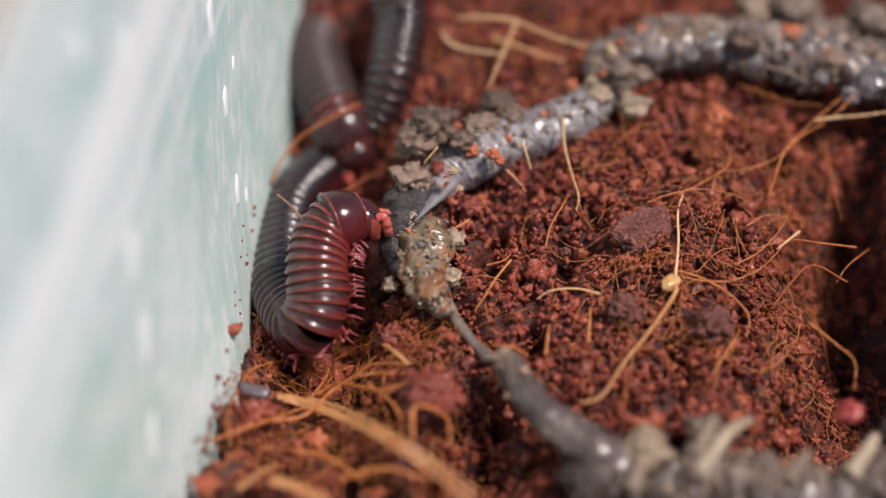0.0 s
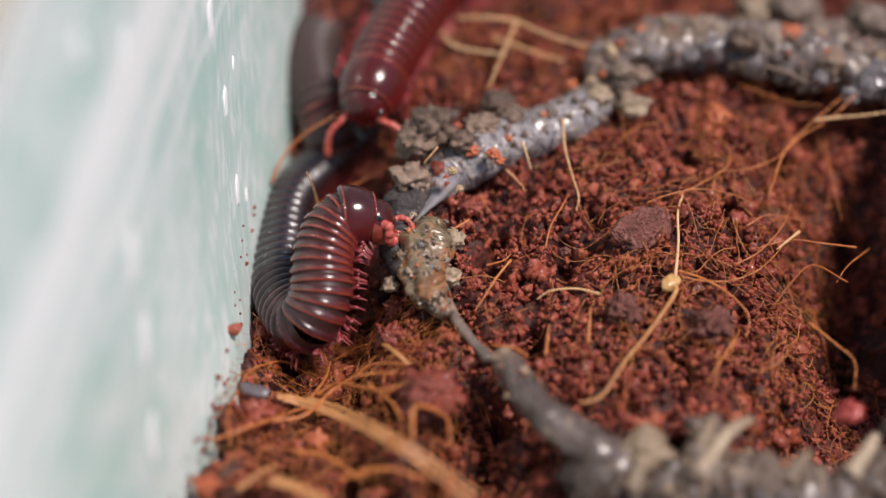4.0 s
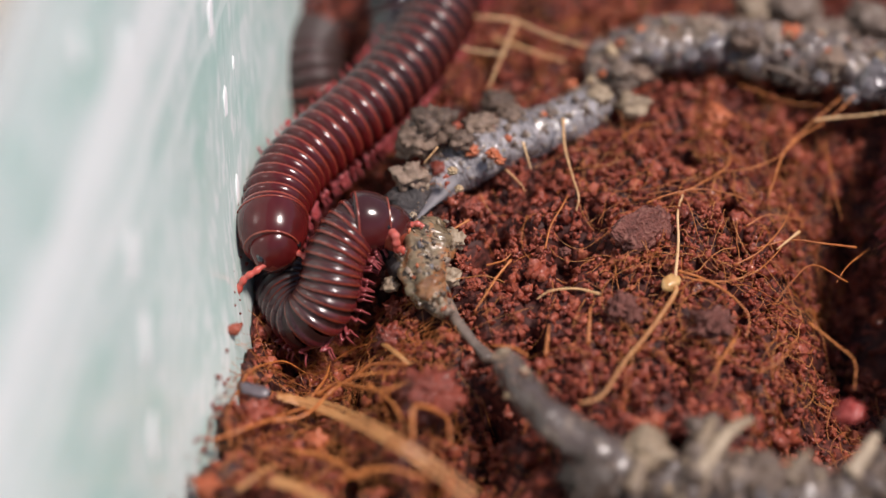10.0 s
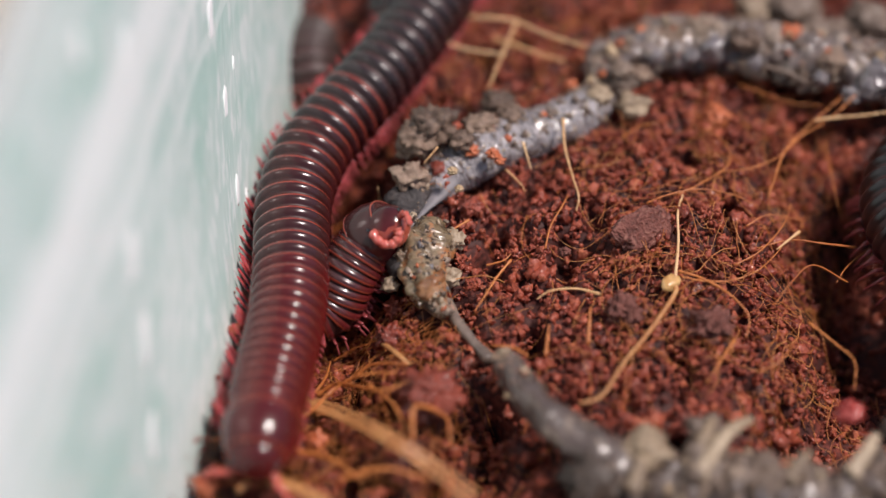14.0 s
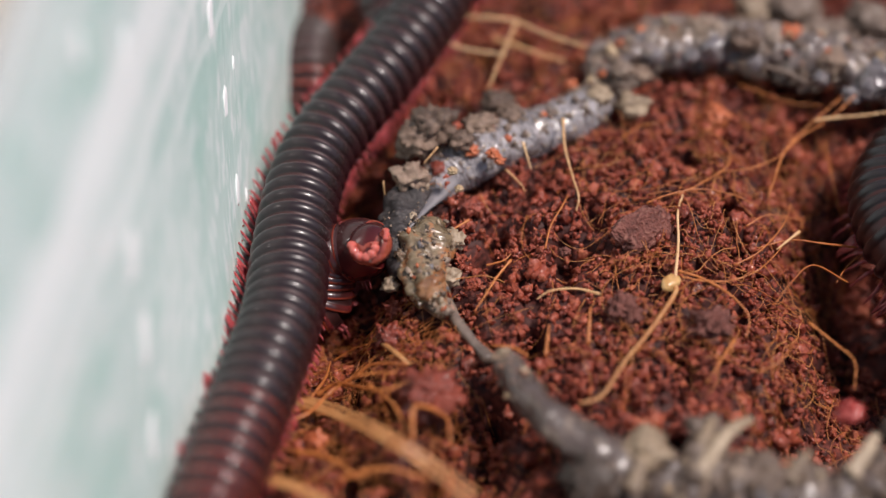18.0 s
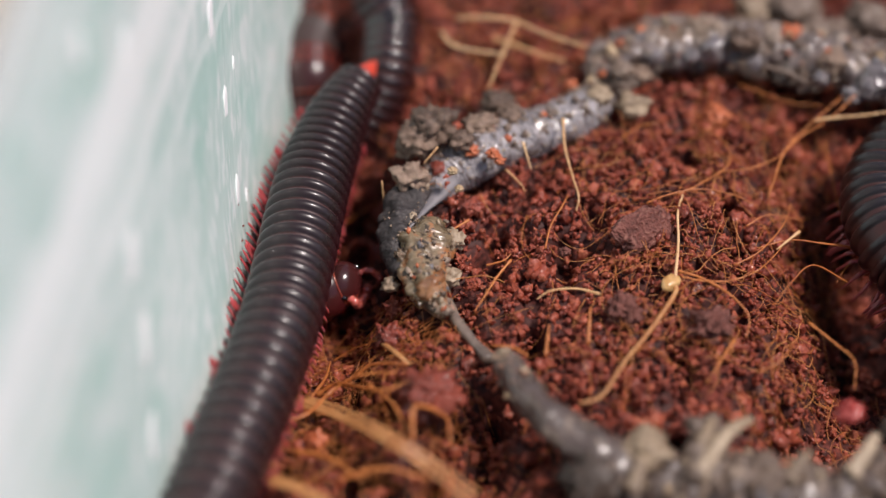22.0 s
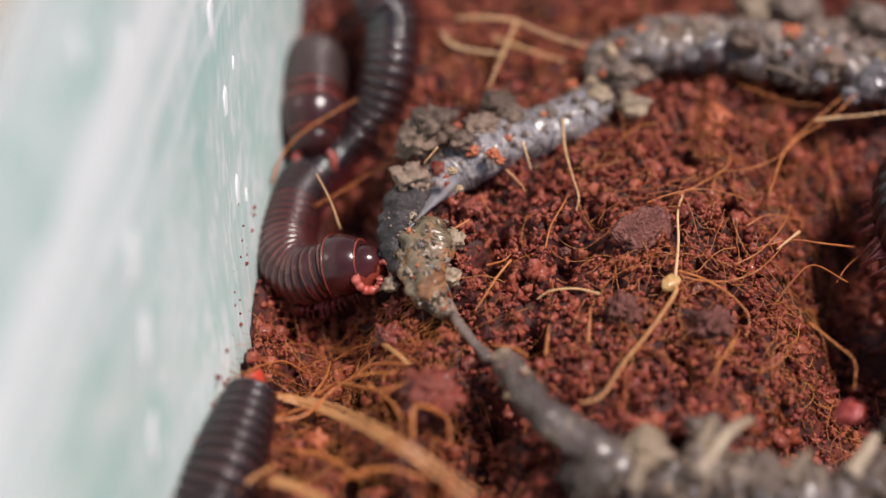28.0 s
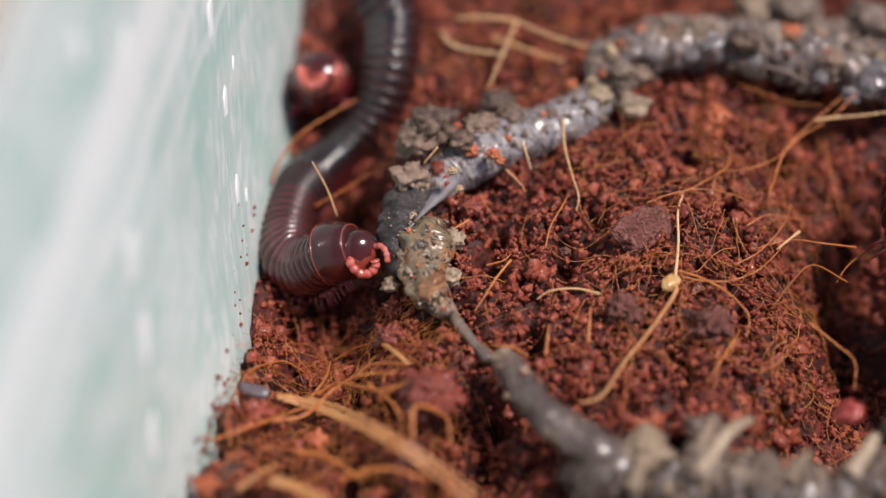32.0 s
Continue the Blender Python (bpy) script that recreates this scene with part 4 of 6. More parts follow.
    for pts, r in (([(-29.3, -31.8, 0.1), (-25.5, -29.9, -0.2), (-20.9, -25.9, -2.8), (-16.8, -22.9, -4.6)], 0.28), ([(-22.2, -27.5, -1.8), (-18.0, -26.0, -2.7), (-14.5, -21.4, -3.5), (-10.7, -20.7, -1.2), (-6.2, -21.8, 0.9)], 0.3), ([(-17.6, -21.7, -5.0), (-15.9, -18.1, -5.6), (-15.4, -14.0, -7.3)], 0.2),
                   ([(-16.9, -21.1, -5.2), (-13.8, -20.5, -3.4), (-7.6, -25.1, 1.7), (-3.2, -22.7, 1.5)], 0.3), ([(-11.5, -19.7, -2.7), (-9.3, -19.0, -1.1), (-4.7, -20.7, 1.3)], 0.3), ([(-26.9, -23.7, -1.5), (-25.7, -19.8, -1.9), (-23.3, -15.6, -5.1)], 0.15), ([(-25.2, -18.1, -3.0), (-21.8, -14.9, -6.0), (-18.9, -14.9, -8.7)], 0.15),
                   ([(-26.7, -32.6, 0), (-27.8, -28.1, -0.2), (-26.9, -23.0, -1.2)], 0.14), ([(-27.8, -36.2, 0.4), (-25.9, -33.5, 0.2), (-26.0, -29.6, -0.7)], 0.16), ([(-15.3, -11.4, -10.8), (-12.9, -10.8, -9.1), (-10.4, -11.5, -6.7)], 0.14), ([(-3.8, -33.5, 2.8), (-3.5, -29.6, 4.5), (0.4, -29.1, 1.3), (1.1, -32.3, -0.4)], 0.32),
                   ([(-12.9, -38.3, 1.2), (-7.3, -37.4, 2.4), (-1.7, -38.4, 1.3)], 0.35), ([(-19.0, -32.0, -2.1), (-14.5, -34.0, -0.4), (-10.0, -38.6, 1.7)], 0.35), ([(-9.9, -22.0, -1.3), (-6.1, -27.6, 1.6), (-4.5, -33.0, 1.9)], 0.25)):
        strand(pts, r, m_fibre, "loose tangle of orange-brown husk fibre")
    for pts in ([(29.8, -38.4, 4), (32.2, -34.6, 5), (33.8, -31.1, 4)], [(30.8, -40, 4.5), (33.9, -35.9, 5.5), (36.3, -32.3, 4.5)], [(22.9, -41.5, 3.5), (24.3, -37.6, 4.5), (25, -34.2, 3.5)], [(32.5, -36, 4), (35.9, -33.3, 5), (38.6, -31.1, 4)], [(41.9, -40.4, 4.5), (43.8, -38.1, 5.5), (45, -36.3, 4.5)], [(49.7, -39.3, 4), (52.2, -36.2, 5), (53.8, -33.5, 4)]):
        strand(pts, 1.0, m_clodpale, "pale beige shred of husk on the soiled worm", 0.45, "husk_shred", 10)
    for pts in ([(45.8, 40, 5), (47.3, 33.1, 5.6), (51.2, 29.3, 3)], [(47.8, 31.3, 5), (50.9, 29.7, 5.4), (54.3, 28.5, 4)]):
        strand(pts, 0.5, m_clodwet, "crooked brown shred of husk caked to the worm", 0.7, "husk_shred", 10)
    bm = lump(1, 0.22, 3, 77, (2.1, 0.85, 0.3), 1.4, 0.8)
    lone("leaf_scrap", bm, m_leaf, "small dark grey scrap of leaf on the coir", "leaf", at=Matrix.Translation(Vector((-24.5, -23.4, -0.9)) * MM) @ pose(0, 0, 0, 10, 5, -12))


def wall_specks():
    """Dirt on the wall near the ground."""
    rnd = random.Random(3)
    wall = bpy.data.objects["wall_left"]
    alike = [mesh_of(lump(1, 0.5, 1, 80 + k, (1, 0.8, 0.5), 1.6), m_grain) for k in range(3)]
    for k in range(44):
        along = rnd.uniform(-8, 17)
        r = rnd.choice((0.15, 0.2, 0.3, 0.4, 0.6))
        part("dirt_speck", alike[k % 3], None, wall, at=Matrix.Translation(on_wall(along, 1.2 + rnd.expovariate(0.9) * (1.3 if r < 0.4 else 0.7), 0.15) * MM) @ Euler((rnd.uniform(0, 6), 0, rnd.uniform(0, 6))).to_matrix().to_4x4() @ Matrix.Scale(r, 4))
    for k in range(44):
        along = rnd.uniform(0, 48)
        part("dirt_speck", alike[k % 3], None, wall, at=Matrix.Translation(on_wall(along, rnd.expovariate(0.4) + 1.2, 0.1) * MM) @ Euler((rnd.uniform(0, 6), 0, rnd.uniform(0, 6))).to_matrix().to_4x4() @ Matrix.Scale(rnd.choice((0.08, 0.12, 0.16, 0.22, 0.4)), 4))


# ---------------------------------------------------------------- millipedes
def ring_mesh(R, pitch, skin, hem, flare=1.0):
    """One body ring: a narrower fore band that slides under the ring ahead, a swollen hind band and its hem. Forward is +y."""
    prof = [(1.05, 0.86), (0.55, 0.875), (0.22, 0.885), (0.10, 0.90), (0.04, 0.945), (-0.06, 0.985), (-0.19, 1.012), (-0.33, 1.020), (-0.45, 1.010), (-0.53, 0.992), (-0.57, 0.95), (-0.45, 0.86)]
    prof = [(y, 0.97 + (r - 0.97) * flare) for y, r in prof]
    bm = bmesh.new()
    n, loops = 36, []
    for y, r in prof:
        loops.append([bm.verts.new((R * r * math.sin(2 * math.pi * k / n), y * pitch, R * r * (math.cos(2 * math.pi * k / n) * (1 if math.cos(2 * math.pi * k / n) > 0 else 0.9)))) for k in range(n)])
    for i, (a, b) in enumerate(zip(loops, loops[1:])):
        for k in range(n):
            f = bm.faces.new((a[k], a[(k + 1) % n], b[(k + 1) % n], b[k]))
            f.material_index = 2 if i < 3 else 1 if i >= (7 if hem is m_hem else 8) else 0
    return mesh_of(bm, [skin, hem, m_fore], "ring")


def leg_mesh(R, side, reach, m, climb=0.0):
    """A jointed leg that arches out and down; its root is zero."""
    bm = bmesh.new()
    pts = [(0, 0, 0), (side * 0.30 * R, 0.10, 0.02 * R), (side * 0.66 * R, 0.25, 0.02 * R), (side * 0.95 * R * reach, 0.3, (-0.10 + 0.5 * climb) * R), (side * 1.12 * R * reach, 0.2, (-0.30 + climb) * R), (side * 1.20 * R * reach, 0.1, (-0.48 + 1.3 * climb) * R)]
    s = spline(pts, 3)
    tube(bm, s, [0.07 * R * (1 - 0.75 * k / len(s)) * (1.18 if k % 3 == 1 else 1) for k in range(len(s))], 7)
    return mesh_of(bm, m, "leg")


def feeler_mesh(R, side, tucked):
    """A beaded, elbowed feeler, stretched out or folded over the face."""
    bm = bmesh.new()
    if tucked:
        if side > 0:
            path = [(0, 0, 0), (0.07, 0.20, 0.06), (0.04, 0.33, -0.16), (-0.11, 0.39, -0.40), (-0.36, 0.43, -0.47), (-0.58, 0.43, -0.34), (-0.64, 0.40, -0.14)]
        else:
            path = [(0, 0, 0), (-0.14, 0.20, 0.12), (-0.20, 0.42, 0.10), (-0.16, 0.62, -0.04), (-0.08, 0.74, -0.16)]
        s = spline([Vector(p) * R for p in path], 8)
        thick = 0.145 if side > 0 else 0.10
        tube(bm, s, [R * thick * (0.8 + 0.28 * abs(math.sin(math.pi * (k + 0.5) / 6.5))) for k in range(len(s))], 10)
        return mesh_of(bm, m_feelerpale, "feeler")
    s = spline([(0, 0, 0), (side * 0.26 * R, 0.26 * R, 0.08 * R), (side * 0.54 * R, 0.48 * R, 0.02 * R), (side * 0.70 * R, 0.80 * R, -0.16 * R), (side * 0.76 * R, 1.12 * R, -0.38 * R)], 8)
    n = len(s)
    tube(bm, s, [R * (0.085 + 0.02 * k / n) * (0.72 + 0.38 * abs(math.sin(math.pi * (k + 0.5) / 5.2))) for k in range(n)], 9)
    return mesh_of(bm, m_feeler, "feeler")


def dome(prof, R, n=36, drop=0.0):
    """A body of rounded sections along y; drop bends it down towards the front."""
    bm = bmesh.new()
    loops = []
    for y, r, q in prof:
        z0 = -drop * max(0, y) ** 2
        loops.append([bm.verts.new((R * r * math.sin(2 * math.pi * k / n), R * y, R * (z0 + q * math.cos(2 * math.pi * k / n)))) for k in range(n)])
    for a, b in zip(loops, loops[1:]):
        for k in range(n):
            bm.faces.new((a[k], a[(k + 1) % n], b[(k + 1) % n], b[k]))
    bm.faces.new(loops[0])
    bm.faces.new(loops[-1][::-1])
    return bm


MOVES = []      # (object, rows) for motions()


def millipede(base, R, pitch, count, label, tones, line_at, leg_skin=None, feelers=True, stride=1.0, tail=True, phase=0.0, reach=(0.85, 0.85), stout=1.0, tucked=False, flare=1.0, face=(), climb=(0, 0), dense=0):
    """An animal of rigid rings that follow one another along line_at(t, distance behind the head), which gives place, lean and way ahead."""
    body = holder("millipede", base, label, "millipede", "millipedes")
    off = Matrix.Translation(-Vector(base) * MM)
    leg_skin = leg_skin or m_leg
    times = [0.5 * k for k in range(65)]
    sway = 0.3 if tucked else 1.0
    spots, run = [], R * 1.05

    def tight(k):
        return 1 - 0.3 * min(1, max(0, (k - dense) / 8)) if dense else 1

    for k in range(count):
        step = pitch * (0.66 + 0.34 * min(1, k / 20)) * tight(k)
        spots.append(run + 0.5 * step)
        run += step
    meshes = {}
    legs = {s: leg_mesh(R, s, reach[s > 0], leg_skin, climb[s > 0]) for s in (-1, 1)}

    def rows_for(back, turned=False):
        out = []
        for t in times:
            p, q, lean = line_at(t, back)
            y = (q - p).normalized()
            x = y.cross(Vector((0, 0, 1))).normalized()
            z = x.cross(y)
            m = Matrix((x, y, z)).transposed().to_4x4()
            m.translation = p * MM
            nod = pose(0, 0, 0, glide([r[:2] for r in face], t), 0, glide([(r[0], r[2]) for r in face], t)) if turned and face else Matrix()
            out.append((t, off @ m @ pose(0, 0, 0, 0, lean, 0) @ nod))
        return out

    for k in range(count):
        share = k / (count - 1)
        taper = 1 - 0.42 * max(0, (k - count + 14) / 14) ** 2
        taper *= (0.95 if k < 2 else 1.0) * (1 + (stout - 1) * min(1, max(0, share - 0.25) * 4))
        if tucked:
            taper *= 0.94 + 0.06 * min(1, k / 12)
        else:
            taper *= 0.90 + 0.10 * min(1, k / 22)
        skin, hem = tones(share)
        key = (skin.name, hem.name)
        if key not in meshes:
            meshes[key] = ring_mesh(R, pitch, skin, hem, flare)
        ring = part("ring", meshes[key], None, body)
        ring.scale = (taper, tight(k), taper)
        MOVES.append((ring, rows_for(spots[k])))
        if k < count - 4:
            for s in (-1, 1):
                for j, dy in enumerate((0.22, -0.28)):
                    leg = part("leg", legs[s], None, ring, at=Matrix.Translation(Vector((s * 0.16 * R, dy * pitch, -0.80 * R)) * MM))
                    wave = []
                    for t in [0.25 * q for q in range(129)]:
                        a = 2 * math.pi * (0.9 * stride * t + (2 * k + j) / 9.0) + phase
                        wave.append((t, Matrix.Translation(Vector((s * 0.16 * R, dy * pitch, -0.80 * R)) * MM) @ pose(0, 0, 0, 0, s * -6 * max(0, math.cos(a)), s * (12 if stride == 1.0 else 22) * math.sin(a))))
                    if stride:
                        MOVES.append((leg, wave))
                    else:
                        leg.matrix_basis = wave[(7 * k + 3 * j) % 9][1]
    # head: collar shield, capsule, mouth, eyes, feelers
    fore = 0.98 if tucked else 0.91
    neck = part("collar", dome([(-0.46, 0.95, 0.95), (-0.34, 1.0, 1.0), (-0.08, 1.0, 1.0), (0.17, 0.96, 0.95), (0.38, 0.89, 0.87), (0.54, 0.80, 0.78), (0.62, 0.74, 0.71), (0.63, 0.55, 0.55)], R), tones(0)[0], body, "smooth glossy collar shield")
    neck.scale = (fore, 1, fore)
    MOVES.append((neck, rows_for(R * 0.85)))
    edge = bmesh.new()
    tube(edge, [(R * 0.985 * math.sin(a), -R * 0.36, R * 0.985 * math.cos(a)) for a in np.linspace(-2.4, 2.4, 30)], 0.035 * R, 6)
    part("collar_hem", edge, m_hem, neck)
    edge = bmesh.new()
    tube(edge, [(R * 0.755 * math.sin(a), R * 0.595, R * 0.735 * math.cos(a)) for a in np.linspace(-2.6, 2.6, 30)], 0.03 * R, 6)
    part("collar_front_hem", edge, m_face, neck, "thin red front edge of the collar")
    cap = dome([(-0.25, 0.66, 0.62), (0.05, 0.72, 0.68), (0.28, 0.70, 0.65), (0.46, 0.61, 0.56), (0.58, 0.46, 0.41), (0.65, 0.24, 0.21)], R, 32, 0.45)
    for f in cap.faces:
        c = f.calc_center_median()
        f.material_index = 1 if c.y > 0.26 * R and c.z < 0.06 * R else 0
    head = part("head", cap, [tones(0)[0], m_face], body, "rounded glossy maroon head with a red face")
    head.scale = (fore, 1, fore)
    MOVES.append((head, rows_for((0.25 if tucked else 0.42) * R, True)))
    mouth = dome([(0.15, 0.52, 0.30), (0.38, 0.48, 0.28), (0.54, 0.36, 0.22), (0.62, 0.18, 0.12)], R, 20, 0.35)
    bmesh.ops.translate(mouth, verts=mouth.verts, vec=(0, 0, -0.34 * R))
    part("mouth", mouth, m_face, head, "moist red mouthparts")
    for s in (-1, 1):
        part("eye", lump(0.15 * R, 0.1, 2, 5, (0.6, 1.1, 0.7)), m_eye, head, "black clustered eye", at=Matrix.Translation(Vector((s * 0.56 * R, 0.30 * R, 0.24 * R)) * MM))
        if feelers:
            f = part("feeler", feeler_mesh(R, s, tucked), None, head, "beaded coral-red feeler")
            wave = []
            for t in times:
                wave.append((t, Matrix.Translation(Vector((s * 0.42 * R, 0.42 * R, 0.06 * R)) * MM) @ pose(0, 0, 0, (-14 + 20 * math.sin(2.1 * t + s + phase)) * sway, 0, s * (-6 + 24 * math.sin(1.6 * t + 1.3 * s + phase)) * sway)))
            MOVES.append((f, wave))
    if tail:
        tip = part("tail_tip", dome([(-0.75, 0.05, 0.05), (-0.5, 0.18, 0.20), (-0.15, 0.30, 0.34), (0.3, 0.40, 0.46)], R, 20), m_tail, body, "bright orange-red tail tip")
        MOVES.append((tip, rows_for(run + 0.1 * R)))
    return body


def blend_keys(keys, t):
    """Control points at a time, between keyed lists of equal length."""
    if t <= keys[0][0]:
        return np.array(keys[0][1], float)
    for (ta, a), (tb, b) in zip(keys, keys[1:]):
        if t <= tb:
            u = (t - ta) / (tb - ta)
            return np.array(a, float) * (1 - u) + np.array(b, float) * u
    return np.array(keys[-1][1], float)


class Trail:
    """A line of points (x, y, z, lean) that may shift in time, with lengths along it."""

    def __init__(self, keys):
        self.keys, self.cache = keys, {}

    def at(self, t):
        if t not in self.cache:
            s = spline(blend_keys(self.keys, t), 12)
            run = np.concatenate([[0], np.cumsum(np.linalg.norm(np.diff(s[:, :3], axis=0), axis=1))])
            self.cache[t] = (s, run)
        return self.cache[t]

    def point(self, t, d):
        s, run = self.at(t)
        if d < 0:
            return s[0] + (s[1] - s[0]) / max(1e-6, run[1]) * d * np.array((1, 1, 1, 0))
        if d > run[-1]:
            return s[-1] + (s[-1] - s[-2]) / max(1e-6, run[-1] - run[-2]) * (d - run[-1]) * np.array((1, 1, 1, 0))
        return np.array([np.interp(d, run, s[:, k]) for k in range(4)])

    def nearest(self, t, p):
        s, run = self.at(t)
        return run[int(np.argmin(np.linalg.norm(s[:, :3] - np.array(p), axis=1)))]

    def pair(self, t, d):
        a, b, c = self.point(t, d - 1.6), self.point(t, d + 1.6), self.point(t, d)
        p = Vector(c[:3])
        return p, p + Vector((b - a)[:3]), c[3]


def glide(table, t):
    """A value between (time, value) rows, eased at the ends."""
    return float(np.interp(t, [r[0] for r in table], [r[1] for r in table]))


def maroon(share):
    return (SHELLS[0], m_hem) if share < 0.178 else (SHELLS[1], m_hem) if share < 0.318 else (SHELLS[2], m_hem) if share < 0.374 else (SHELLS[3], m_hemdull)


def brown(share):
    # past 0.13 darker: the hollow's shade put in colour, then the glossy black hind
    return (SHELLS[1], m_hem) if share < 0.04 else (SHELLS[6], m_hem) if share < 0.13 else (SHELLS[2], m_hem) if share < 0.2 else (SHELLS[3], m_hemdull) if share < 0.24 else (SHELLS[4], m_hemblack)


def dull(share):
    return (SHELLS[1], m_hem) if share < 0.03 else (SHELLS[5], m_hemdull)


def grey(share):
    return (SHELLS[7], m_hemblack)


